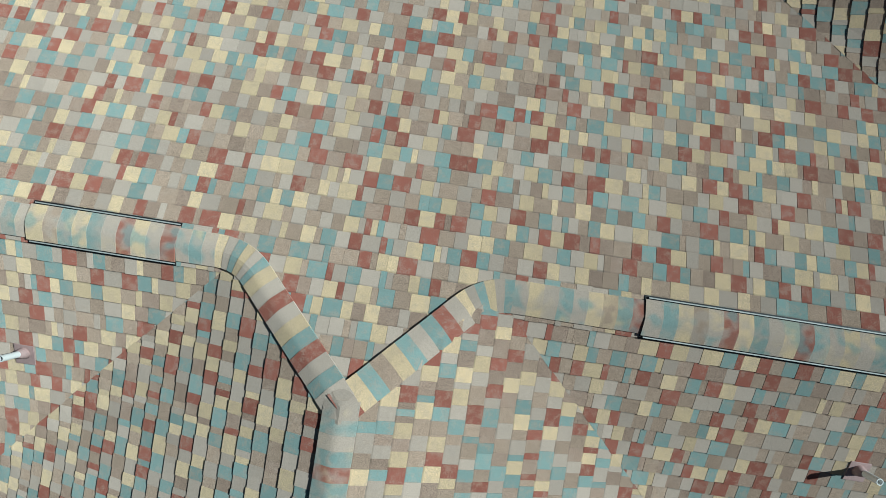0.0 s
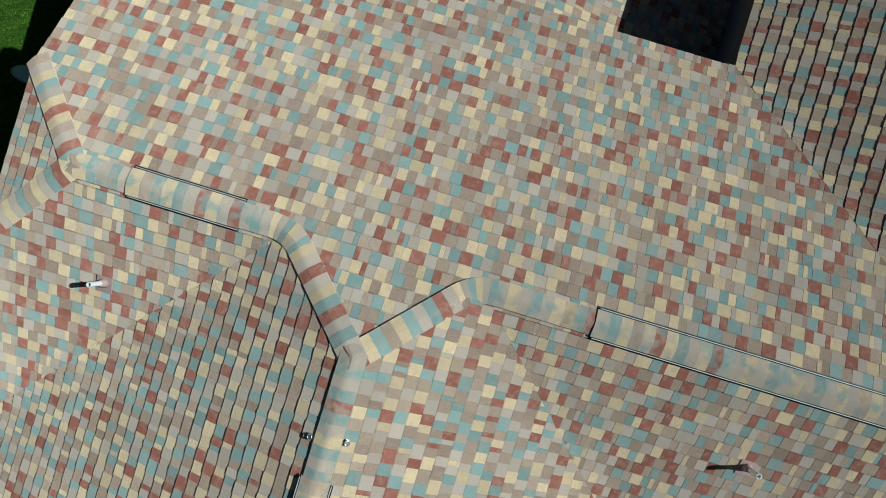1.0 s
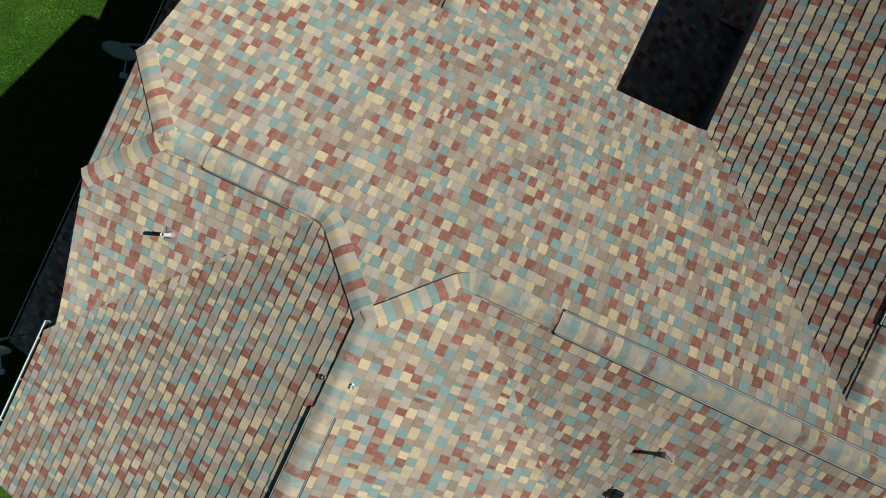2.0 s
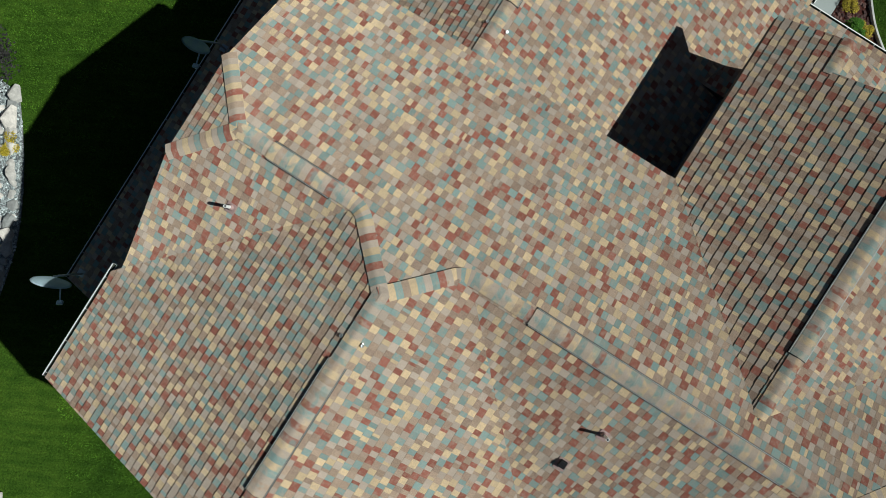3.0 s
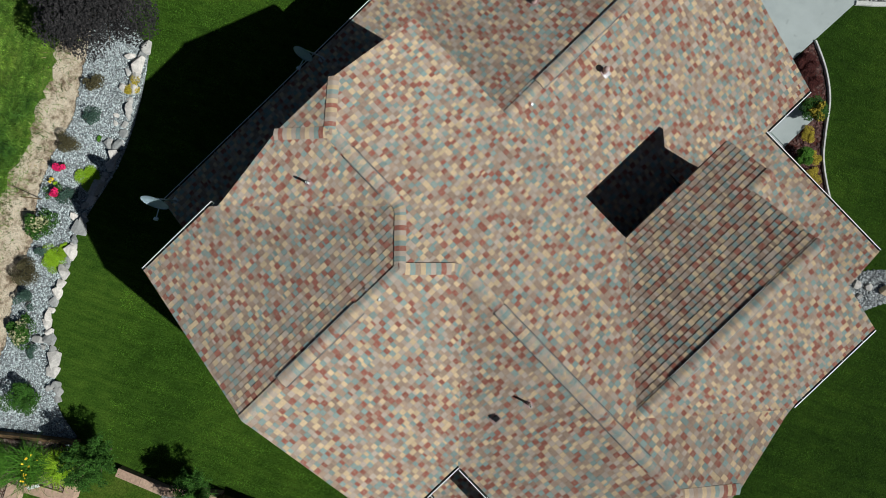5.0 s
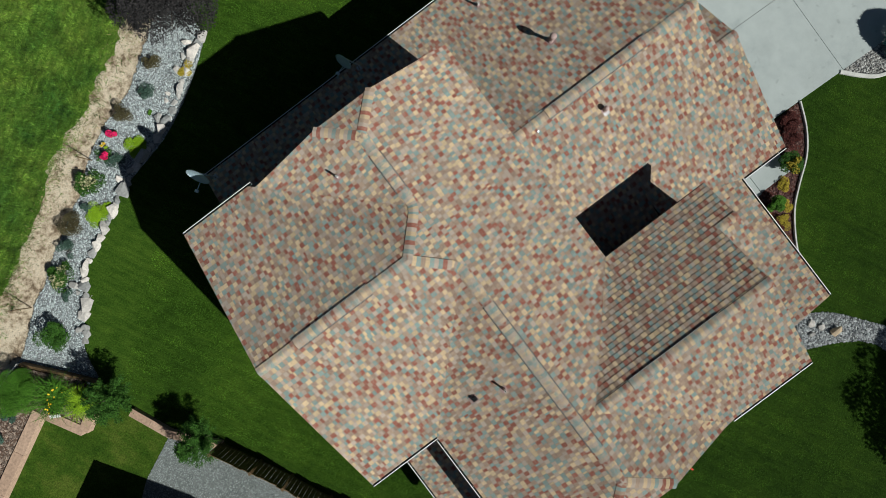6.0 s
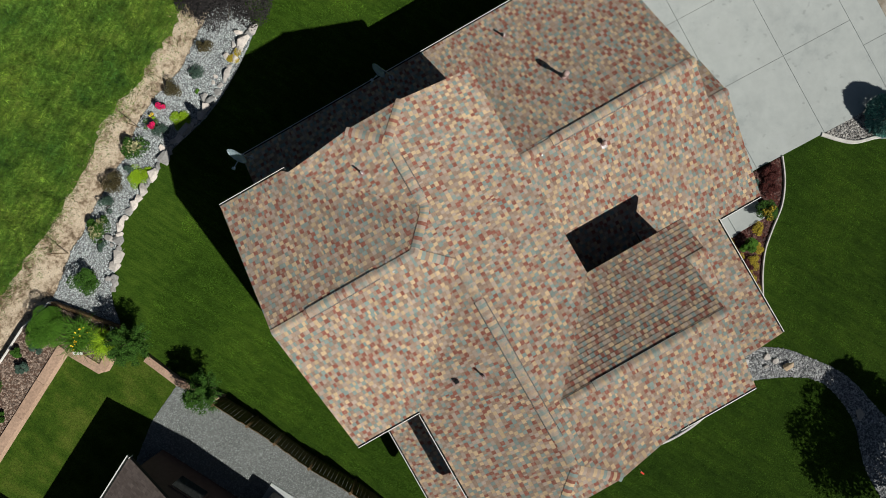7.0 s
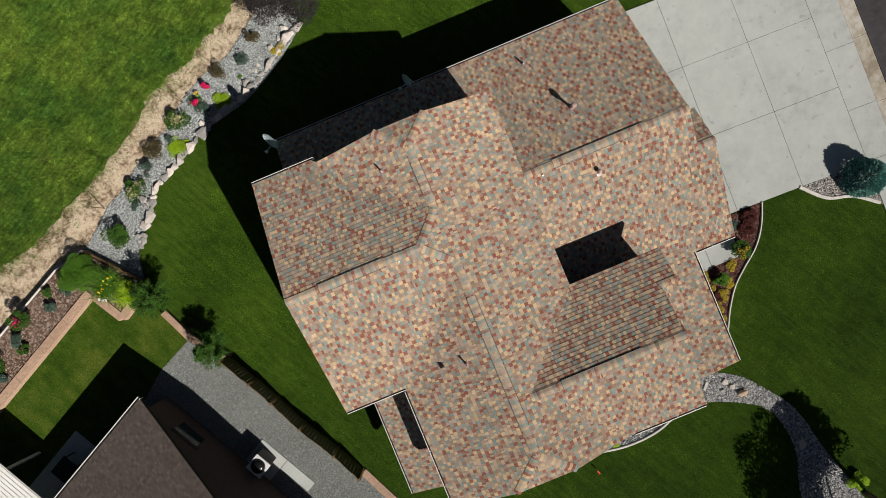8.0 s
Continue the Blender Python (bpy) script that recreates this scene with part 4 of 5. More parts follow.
sheet("gravel_yard", NB_GRAVEL, 0.016, 0.1, ground_mat("packed_gravel", [(0.0, (0.112, 0.12, 0.115)), (0.5, (0.185, 0.198, 0.188)), (1.0, (0.25, 0.265, 0.25))], 0.4, 8.0, 60.0), "side yard under fine grey gravel", "gravel")
pebbles("fine_gravel", NB_GRAVEL, 42000, 0.021, 0.02, M_NB_GRAVEL, "fine grey gravel stones")


# ------------------------------------------------------------------ boulders along the gravel bed
def boulder_mesh(seed):
    """An angular, slightly worn block: the hull of some scattered points."""
    g = random.Random(seed + 40)
    bm = bmesh.new()
    for i in range(13):
        v = Vector((g.gauss(0, 1), g.gauss(0, 1), g.gauss(0, 1))).normalized()
        bm.verts.new((v.x * g.uniform(0.8, 1.1), v.y * g.uniform(0.75, 1.1), v.z * g.uniform(0.6, 0.8)))
    bmesh.ops.convex_hull(bm, input=list(bm.verts))
    bmesh.ops.delete(bm, geom=[v for v in bm.verts if not v.link_faces], context="VERTS")
    bmesh.ops.bevel(bm, geom=list(bm.edges), offset=0.05, segments=2, affect="EDGES", profile=0.6)
    me = bpy.data.meshes.new("boulder")
    bm.to_mesh(me)
    bm.free()
    return me


BOULDERS = [boulder_mesh(k) for k in range(10)]


def boulder(x, y, r, z=0.0, stretch=1.25, turn=0.0, label="pale pinkish granite boulder edging the gravel bed", group="edging boulders", material=M_BOULDER):
    me = rng.choice(BOULDERS)
    if material != M_BOULDER:
        me = me.copy()
        me.materials.clear()
    ob = link("boulder", me, material, at=pose(x, y, z + r * 0.33, rng.uniform(-12, 12), rng.uniform(-12, 12), turn) @ Matrix.Diagonal((r * stretch, r, r * 0.95, 1)))
    return tagged(ob, label, "boulder", group)


edge = smooth_line([(-2.3, 10.2), (-3.05, 9.85), (-3.8, 9.28), (-4.95, 8.65), (-6.38, 8.2), (-7.32, 7.78), (-8.19, 7.38), (-8.96, 6.95), (-9.85, 6.45), (-10.6, 5.4), (-11.2, 4.6)], 10)
last = None
for p in edge:
    p = Vector(p)
    if last is None or (p - last).length > gap:
        d = (p - last) if last is not None else Vector((-1, -0.7))
        r = rng.choice((0.13, 0.16, 0.19, 0.22, 0.26))
        boulder(p.x + rng.uniform(-0.04, 0.04), p.y + rng.uniform(-0.04, 0.04), r, 0.0, rng.uniform(0.9, 1.4), math.degrees(math.atan2(d.y, d.x)) + rng.uniform(-25, 25))
        if rng.random() < 0.4:
            boulder(p.x - 0.16 + rng.uniform(-0.08, 0.08), p.y + 0.24, r * 0.75, 0.02, 1.1, rng.uniform(0, 180))
        last, gap = p, r * 1.05


# ------------------------------------------------------------------ plants
def leaf_cloud(name, count, shape, leaf, material, parent, label="", droop=0.4, long=1.6):
    """Many small leaves; shape(u) gives a place for each."""
    p = shape(count)
    a, s = nrng.uniform(0, 6.283, count), leaf * nrng.uniform(0.6, 1.35, count)
    el = nrng.uniform(-0.9, 0.7, count) * droop
    d = np.c_[np.cos(a) * np.cos(el), np.sin(a) * np.cos(el), np.sin(el)] * (s * long)[:, None]
    w = np.c_[-np.sin(a), np.cos(a), nrng.uniform(-0.5, 0.5, count)] * (s * 0.5)[:, None]
    verts = np.stack([p, p + d * 0.5 + w, p + d, p + d * 0.5 - w], 1).reshape(-1, 3).tolist()
    faces = np.arange(4 * count).reshape(-1, 4).tolist()
    ob = link(name, mesh_of(name, verts, faces), material, parent, label)
    return ob


def clumped(c, r, h, lumps, seed, fill=0.55):
    """A crown made of uneven lumps, its outline with bays and gaps."""
    g = np.random.default_rng(seed)
    cs = []
    for _ in range(lumps):
        a, q = g.uniform(0, 6.283), math.sqrt(g.random()) * 0.72
        zz = g.uniform(0.25, 0.85) * (1 - 0.5 * q * q)
        cs.append((np.array([c[0] + r * q * math.cos(a), c[1] + r * q * math.sin(a), c[2] + h * zz]), r * g.uniform(0.26, 0.46)))

    mids, sizes = np.array([q[0] for q in cs]), np.array([q[1] for q in cs])

    def place(n):
        k = nrng.integers(len(cs), size=n)
        v = nrng.standard_normal((n, 3))
        v /= np.linalg.norm(v, axis=1)[:, None]
        v[:, 2] = np.where(nrng.random(n) < 0.75, abs(v[:, 2]) * 0.9, v[:, 2])
        p = mids[k] + v * (sizes[k] * (fill + (1 - fill) * nrng.random(n) ** 0.4))[:, None] * np.array([1, 1, 0.8])
        p[:, 2] = np.maximum(p[:, 2], c[2] + 0.02)
        return p
    return place


def stems(parent, c, r, h, n, thick, top=0.7):
    for i in range(n):
        a = 6.283 * i / n + nrng.uniform(-0.4, 0.4)
        mid = (c[0] + r * 0.25 * math.cos(a), c[1] + r * 0.25 * math.sin(a), c[2] + h * top * 0.5)
        end = (c[0] + r * 0.6 * math.cos(a), c[1] + r * 0.6 * math.sin(a), c[2] + h * top)
        part("stem", tube_bm([((c[0], c[1], c[2] - 0.02), thick, (0, 0, 1)), (mid, thick * 0.7, Vector(mid) - Vector(c)), (end, thick * 0.3, Vector(end) - Vector(mid))], 7), M_BARK, parent, smooth=True)


def shrub(x, y, r, h, material, label, count=900, leaf=0.045, lumps=9, z=0.03, blooms=None, n_blooms=0, category="shrub", name="shrub", bloom_leaf=0.05):
    t = thing(name, (x, y, z), label, category)
    count, leaf = int(count * 2.2), leaf * 0.66
    seed = int(abs(x * 131 + y * 17) * 10)
    stems(t, (x, y, z), r, h, 5, max(0.008, r * 0.035))
    leaf_cloud("foliage", count, clumped((x, y, z), r, h, lumps, seed), leaf, material, t)
    if blooms:
        leaf_cloud("blossoms", n_blooms, clumped((x, y, z + h * 0.25), r * 0.8, h * 0.85, max(3, lumps // 2), seed + 5, 0.8), bloom_leaf, blooms, t, droop=1.2, long=1.0)
    return t


def whips(c, r, h, count, seed):
    """A loose crown of upright, slightly arching branches with leaves all along them."""
    g = np.random.default_rng(seed)
    a, q = g.uniform(0, 6.283, count), np.sqrt(g.random(count))
    tips = np.c_[c[0] + r * q * np.cos(a), c[1] + r * q * np.sin(a), c[2] + h * (1 - 0.55 * q ** 2) * g.uniform(0.8, 1.0, count)]
    foot = np.array([c[0], c[1], c[2]])

    def place(n):
        k, t = nrng.integers(count, size=n), nrng.random(n) ** 0.7
        p = foot + (tips[k] - foot) * t[:, None]
        p[:, 2] += h * 0.18 * np.sin(t * 3.14)
        return p + nrng.normal(0, 1, (n, 3)) * (0.035 + 0.045 * (1 - t))[:, None]
    return place


def tree(x, y, r, h, trunk, material, label, count, leaf=0.07, lumps=16, z=0.0, stem_h=None, loose=False):
    t = thing("tree", (x, y, z), label, "tree")
    base = stem_h if stem_h is not None else h * 0.35
    part("trunk", tube_bm([((x, y, z - 0.05), trunk * 1.3, (0, 0, 1)), ((x + 0.03, y, z + base * 0.5), trunk, (0, 0, 1)), ((x, y + 0.03, z + base), trunk * 0.85, (0, 0, 1)), ((x, y, z + h * 0.8), trunk * 0.3, (0, 0, 1))], 10), M_BARK, t, smooth=True)
    for i in range(6):
        a = 6.283 * i / 6 + nrng.uniform(-0.4, 0.4)
        p0 = Vector((x, y, z + base * nrng.uniform(0.7, 1.0)))
        p1 = Vector((x + r * 0.7 * math.cos(a), y + r * 0.7 * math.sin(a), z + base + (h - base) * nrng.uniform(0.3, 0.7)))
        part("limb", tube_bm([(p0, trunk * 0.5, p1 - p0), (p0.lerp(p1, 0.5) + Vector((0, 0, 0.1)), trunk * 0.35, p1 - p0), (p1, trunk * 0.1, p1 - p0)], 7), M_BARK, t, smooth=True)
    shape = whips if loose else clumped
    leaf_cloud("crown", count, shape((x, y, z + base * 0.8), r, h - base * 0.8, lumps, int(abs(x * 91 + y * 7)) + 3), leaf, material, t)
    return t


def spiky(x, y, r, h, material, label, blades=260, z=0.03, blooms=None, n_blooms=0):
    """A tuft of arching blades."""
    t = thing("grass_clump", (x, y, z), label, "plant")
    verts, faces = [], []
    for i in range(blades):
        a, q = nrng.uniform(0, 6.283), nrng.uniform(0.45, 1.0)
        o = np.array([x + nrng.normal(0, r * 0.22), y + nrng.normal(0, r * 0.22), z])
        d, w = np.array([math.cos(a), math.sin(a), 0]), np.array([-math.sin(a), math.cos(a), 0]) * 0.010
        pts = [o, o + d * r * q * 0.35 + np.array([0, 0, h * q * 0.8]), o + d * r * q * 0.75 + np.array([0, 0, h * q]), o + d * r * q + np.array([0, 0, h * q * 0.72])]
        k = len(verts)
        for j, p in enumerate(pts):
            ww = w * (1 - j / 3.3)
            verts += [p - ww, p + ww]
        faces += [(k + 2 * j, k + 2 * j + 1, k + 2 * j + 3, k + 2 * j + 2) for j in range(3)]
    link("foliage", mesh_of("foliage", verts, faces), material, t)
    if blooms:
        leaf_cloud("blossoms", n_blooms, clumped((x, y, z + h * 0.7), r * 0.6, h * 0.4, 4, 9, 0.8), 0.07, blooms, t, droop=1.2, long=1.0)
    return t


tree(-2.2, 11.4, 1.8, 2.7, 0.07, M_LEAF_PLUM, "wide dark purple-leaved plum tree behind the gravel bed", 34000, 0.036, 34, stem_h=0.6)
shrub(-4.0, 10.5, 0.30, 0.38, M_LEAF_OLIVE, "small rounded brown-leaved shrub in gravel", 700, 0.03)
shrub(-4.75, 9.9, 0.34, 0.34, M_LEAF_GREY, "grey-green rounded shrub in gravel", 800, 0.03)
shrub(-5.67, 9.72, 0.36, 0.38, M_LEAF_OLIVE, "small rounded brown-leaved shrub in gravel", 900, 0.03)
shrub(-5.08, 9.22, 0.13, 0.12, M_LEAF_BRIGHT, "tiny bright green plant in gravel", 160, 0.03, 4)
shrub(-6.43, 9.40, 0.24, 0.32, M_LEAF_GREEN, "small rose bush full of crimson blossoms", 260, 0.03, 6, blooms=M_PETAL_RED, n_blooms=420, category="rose bush", bloom_leaf=0.04)
shrub(-7.03, 9.05, 0.28, 0.34, M_LEAF_GREEN, "small rose bush full of crimson blossoms", 300, 0.03, 7, blooms=M_PETAL_RED, n_blooms=420, category="rose bush", bloom_leaf=0.04)
shrub(-6.85, 9.28, 0.13, 0.22, M_LEAF_LIME, "small plant with yellow flowers", 60, 0.03, 4, blooms=M_PETAL_YELLOW, n_blooms=60, category="flower", bloom_leaf=0.03)
shrub(-6.08, 8.68, 0.40, 0.07, M_LEAF_LIME, "flat lime-green ground cover plant in gravel", 4500, 0.018, 16, category="ground cover")
shrub(-6.85, 8.72, 0.33, 0.26, M_LEAF_GREY, "grey-green rounded shrub in gravel", 600, 0.03)
shrub(-7.95, 8.52, 0.50, 0.42, M_LEAF_GREEN, "variegated green and cream shrub in gravel", 900, 0.045, 12, blooms=M_LEAF_CREAM, n_blooms=220)
shrub(-8.52, 8.05, 0.20, 0.2, M_LEAF_GREY, "small grey-green plant in gravel", 300, 0.03, 5)
shrub(-8.38, 7.72, 0.46, 0.07, M_LEAF_LIME, "flat lime-green ground cover plant in gravel", 4800, 0.018, 16, category="ground cover")
shrub(-8.05, 7.62, 0.26, 0.07, M_LEAF_LIME, "flat lime-green ground cover plant in gravel", 1800, 0.018, 10, category="ground cover")
shrub(-9.25, 7.84, 0.50, 0.45, M_LEAF_OLIVE, "wide rounded brown-leaved shrub in gravel", 1500, 0.03, 12)
shrub(-9.78, 7.32, 0.36, 0.36, M_LEAF_GREY, "grey-green rounded shrub in gravel", 800, 0.03)
shrub(-10.42, 6.72, 0.52, 0.42, M_LEAF_GREEN, "variegated green and cream shrub in gravel", 950, 0.045, 12, blooms=M_LEAF_CREAM, n_blooms=220)
shrub(-10.72, 6.22, 0.24, 0.22, M_LEAF_GREY, "small grey-green plant in gravel", 350, 0.03, 5)
shrub(-11.72, 5.45, 0.55, 0.62, M_LEAF_GREEN, "loose feathery green shrub in gravel", 1500, 0.045, 12)
shrub(-3.32, 9.72, 0.30, 0.12, M_LEAF_YELLOW, "yellow ground cover plant spilling over boulders", 700, 0.03, 8, category="ground cover")
shrub(-13.58, 4.54, 0.76, 0.75, M_LEAF_BRIGHT, "broad bright green shrub at the mulch bed's end", 17000, 0.022, 34, z=0.26)
spiky(-12.75, 3.75, 0.75, 0.6, M_LEAF_BRIGHT, "clump of arching daylily leaves with orange-yellow blooms", 760, z=0.26, blooms=M_PETAL_YELLOW, n_blooms=14)
spiky(-12.2, 3.15, 0.60, 0.45, M_LEAF_LIME, "clump of arching yellow-green daylily leaves", 620, z=0.26)
tree(-11.1, 2.58, 0.84, 2.0, 0.035, M_LEAF_GREEN, "young green tree beside the gravel bed's corner", 9000, 0.030, 70, stem_h=0.35, loose=True)
tree(-9.76, -0.12, 0.78, 1.8, 0.035, M_LEAF_GREEN, "young narrow green tree beside the wooden fence", 9000, 0.030, 70, stem_h=0.35, loose=True)
for x, y, r, h, mat, lab, bl in ((-15.05, 4.35, 0.30, 0.35, M_LEAF_GREEN, "small dark green shrub in bark mulch", None), (-14.35, 4.15, 0.33, 0.36, M_LEAF_GREY, "small rounded blue-green shrub in bark mulch", None),
                                 (-15.15, 3.75, 0.30, 0.34, M_LEAF_GREY, "small rounded blue-green shrub in bark mulch", None), (-16.3, 3.72, 0.55, 0.7, M_LEAF_GREEN, "rose bush with crimson blossoms in bark mulch", M_PETAL_RED),
                                 (-16.85, 3.1, 0.40, 0.42, M_LEAF_GREY, "small rounded blue-green shrub in bark mulch", None), (-16.75, 2.7, 0.30, 0.35, M_LEAF_GREEN, "small dark green shrub in bark mulch", None),
                                 (-17.95, 2.55, 0.55, 0.7, M_LEAF_GREEN, "rose bush with pink blossoms in bark mulch", M_PETAL_RED), (-18.35, 1.9, 0.30, 0.3, M_LEAF_LIME, "low plant with yellow flowers in bark mulch", M_PETAL_YELLOW),
                                 (-17.95, 1.95, 0.26, 0.3, M_LEAF_GREY, "low plant with white flowers in bark mulch", M_PETAL_WHITE)):
    shrub(x, y, r * 0.82, h, mat, lab, int(2600 * r), 0.036, 8, z=0.26, blooms=bl, n_blooms=90 if bl else 0)

# ------------------------------------------------------------------ east: drive, road, front beds
drive = thing("driveway", (13, 2, 0), "pale broom-finished concrete driveway with sawn joints", "driveway", "", "structure")
XS, YS = [8.0, 10.78, 13.45, 16.08], [-3.02, 0.05, 2.92, 5.72]
SKEW = pose(13.0, 0.0, 0, 0, 0, -1.6)
back_m = SKEW @ Matrix.Translation((-13.0, 0, 0))


def panel(x0, y0, x1, y1, z=0.05):
    g = 0.006
    part("panel", box_bm(x0 + g, y0 + g, z - 0.12, x1 - g, y1 - g, z, 0.004), M_CONCRETE, drive, at=back_m)


for a, b in zip(XS, XS[1:]):
    for c, d in zip(YS, YS[1:]):
        panel(a, c, b, d)
for c, d in zip([-12.0, -8.5, -5.0, -3.02, -0.95, 1.47, 4.6, 7.8, 11.0], [-8.5, -5.0, -3.02, -0.95, 1.47, 4.6, 7.8, 11.0, 14.2]):
    panel(16.08, c, 17.24, d)
part("joint_bed", box_bm(7.9, -3.0, -0.08, 16.1, 5.7, 0.030), M_SOIL, drive, at=back_m)
part("joint_bed", box_bm(16.12, -12.0, -0.08, 17.4, 14.2, 0.030), M_SOIL, drive, at=back_m)
for k in range(12):
    c = -14 + 2.6 * k
    part("gutter_pan", box_bm(17.25, c, -0.1, 17.82, c + 2.59, 0.035, 0.008), M_PAN, drive, "dirt-stained concrete gutter pan", at=back_m)
road = sheet("road", [(16.2, -60), (26, -60), (26, 60), (19.5, 60)], 0.02, 0.1, M_ASPHALT, "dark asphalt road beyond the drive", "road")

SPRUCE_BED = [(13.3, -3.05), (15.9, -2.98), (15.95, -4.85)] + smooth_line([(15.85, -4.75), (15.0, -4.15), (14.1, -3.85), (13.3, -3.1)], 6)
sheet("corner_bed", SPRUCE_BED, 0.02, 0.1, M_SOIL, "corner bed under river pebbles", "gravel bed")
pebbles("river_pebbles", SPRUCE_BED, 1500, 0.05, 0.03, stone_mat("river_pebble", (0.18, 0.165, 0.15), (0.62, 0.60, 0.56), single=False), "rounded tan and grey river pebbles")


def kerb(points, width, height, label, steps=6):
    """A curved poured kerb, as one swept mesh with rounded shoulders."""
    line = [Vector(p) for p in smooth_line(points, steps)]
    prof = [(-0.5, 0.0), (-0.5, 0.8), (-0.36, 1.0), (0.36, 1.0), (0.5, 0.8), (0.5, 0.0)]
    v, f = [], []
    for i, p in enumerate(line):
        d = (line[min(i + 1, len(line) - 1)] - line[max(i - 1, 0)]).normalized()
        n = Vector((-d.y, d.x))
        v += [(p.x + n.x * a * width, p.y + n.y * a * width, b * height) for a, b in prof]
        if i:
            k = 6 * i
            f += [(k + j, k + j + 1, k - 5 + j, k - 6 + j) for j in range(5)]
    f += [tuple(range(5, -1, -1)), tuple(range(len(v) - 6, len(v)))]
    ob = link("kerb", mesh_of("kerb", v, f), M_KERB)
    return tagged(ob, label, "kerb", "", "structure")


kerb([(13.25, -3.02), (14.05, -3.80), (15.0, -4.12), (15.85, -4.75)], 0.12, 0.09, "curved pale concrete kerb around the corner bed")
kerb([(11.68, -3.0), (11.32, -3.8), (10.8, -4.5), (10.08, -5.08), (9.5, -5.6), (9.0, -6.3), (8.62, -7.0), (8.25, -7.6)], 0.06, 0.10, "curved white stone edging of the front bed")
FRONT = [(8.1, -4.5), (8.9, -4.55), (10.1, -3.3), (10.2, -3.0), (11.7, -3.0)] + smooth_line([(11.3, -3.7), (10.85, -4.35), (10.15, -4.95), (9.5, -5.55), (8.95, -6.3), (8.55, -7.1)], 5) + [(8.0, -7.4)]
sheet("front_bed", FRONT, 0.02, 0.1, M_RED_MULCH, "front planting bed under dark red bark mulch", "mulch bed")
pebbles("red_bark_chips", FRONT, 2200, 0.045, 0.03, stone_mat("red_chip", (0.05, 0.02, 0.018), (0.20, 0.10, 0.08), single=False), "loose dark red bark chips", 0.25)
porch = thing("porch_slab", (8.8, -4.0, 0), "pale concrete porch slab beside the front bed", "porch slab", "", "structure")
part("panel", box_bm(7.2, -4.62, -0.1, 8.95, -3.05, 0.07, 0.006), M_CONCRETE, porch)
part("panel", box_bm(8.965, -4.58, -0.1, 10.15, -3.05, 0.07, 0.006), M_CONCRETE, porch)
shrub(11.0, -3.30, 0.34, 0.25, M_LEAF_MAROON, "low spreading maroon barberry in red mulch", 1700, 0.035, 14)
shrub(10.66, -3.78, 0.36, 0.28, M_LEAF_MAROON, "low spreading maroon barberry in red mulch", 1100, 0.035, 10)
shrub(10.3, -3.4, 0.22, 0.4, M_LEAF_GREY, "loose pale green shrub beside the porch slab", 500, 0.035, 8)
shrub(10.12, -4.35, 0.42, 0.6, M_LEAF_GREEN, "loose green and yellow shrub beside the porch slab", 1500, 0.04, 14, blooms=M_LEAF_YELLOW, n_blooms=420)
shrub(9.02, -5.1, 0.27, 0.55, M_LEAF_BRIGHT, "clipped round bright green shrub in yellow ground cover", 2600, 0.03, 26)
for x, y, r in ((8.5, -4.8, 0.24), (8.48, -5.3, 0.24), (9.68, -4.8, 0.20), (8.95, -5.75, 0.22), (8.55, -6.1, 0.25), (8.5, -6.6, 0.2), (9.35, -5.4, 0.16)):
    shrub(x, y, r * 1.3, 0.16, M_LEAF_YELLOW, "low golden-yellow ground cover in the front bed", 550, 0.026, 10, category="ground cover")
shrub(8.68, -5.7, 0.22, 0.25, M_LEAF_MAROON, "low spreading maroon barberry in red mulch", 600, 0.035, 8)


def spruce(x, y, r, h):
    """A dwarf blue spruce: many short, stiff twigs on a dome."""
    t = thing("spruce", (x, y, 0), "dwarf blue spruce with a dense domed crown", "spruce")
    part("trunk", tube_bm([((x, y, -0.02), 0.06, (0, 0, 1)), ((x, y, h * 0.8), 0.02, (0, 0, 1))], 10), M_BARK, t, smooth=True)
    verts, faces = [], []
    for i in range(5200):
        v = nrng.standard_normal(3)
        v /= np.linalg.norm(v)
        v[2] = abs(v[2])
        bump = 1 + 0.09 * noise.noise(Vector(v.tolist()) * 3.5)
        p = np.array([x, y, 0.12]) + v * np.array([r, r, h - 0.15]) * bump * nrng.uniform(0.87, 0.95)
        out = v * np.array([1, 1, 0.9]) + nrng.normal(0, 0.28, 3)
        out /= np.linalg.norm(out)
        q = np.cross(out, nrng.standard_normal(3))
        q /= np.linalg.norm(q)
        s = nrng.uniform(0.10, 0.17)
        k = len(verts)
        o2 = np.cross(out, q)
        verts += [p, p + out * s * 0.5 + q * 0.022, p + out * s, p + out * s * 0.5 - q * 0.022, p + out * s * 0.5 + o2 * 0.022, p + out * s * 0.5 - o2 * 0.022]
        faces += [(k, k + 1, k + 2, k + 3), (k, k + 4, k + 2, k + 5)]
    link("crown", mesh_of("crown", verts, faces), M_LEAF_BLUE, t)


spruce(15.42, -3.56, 0.70, 1.35)

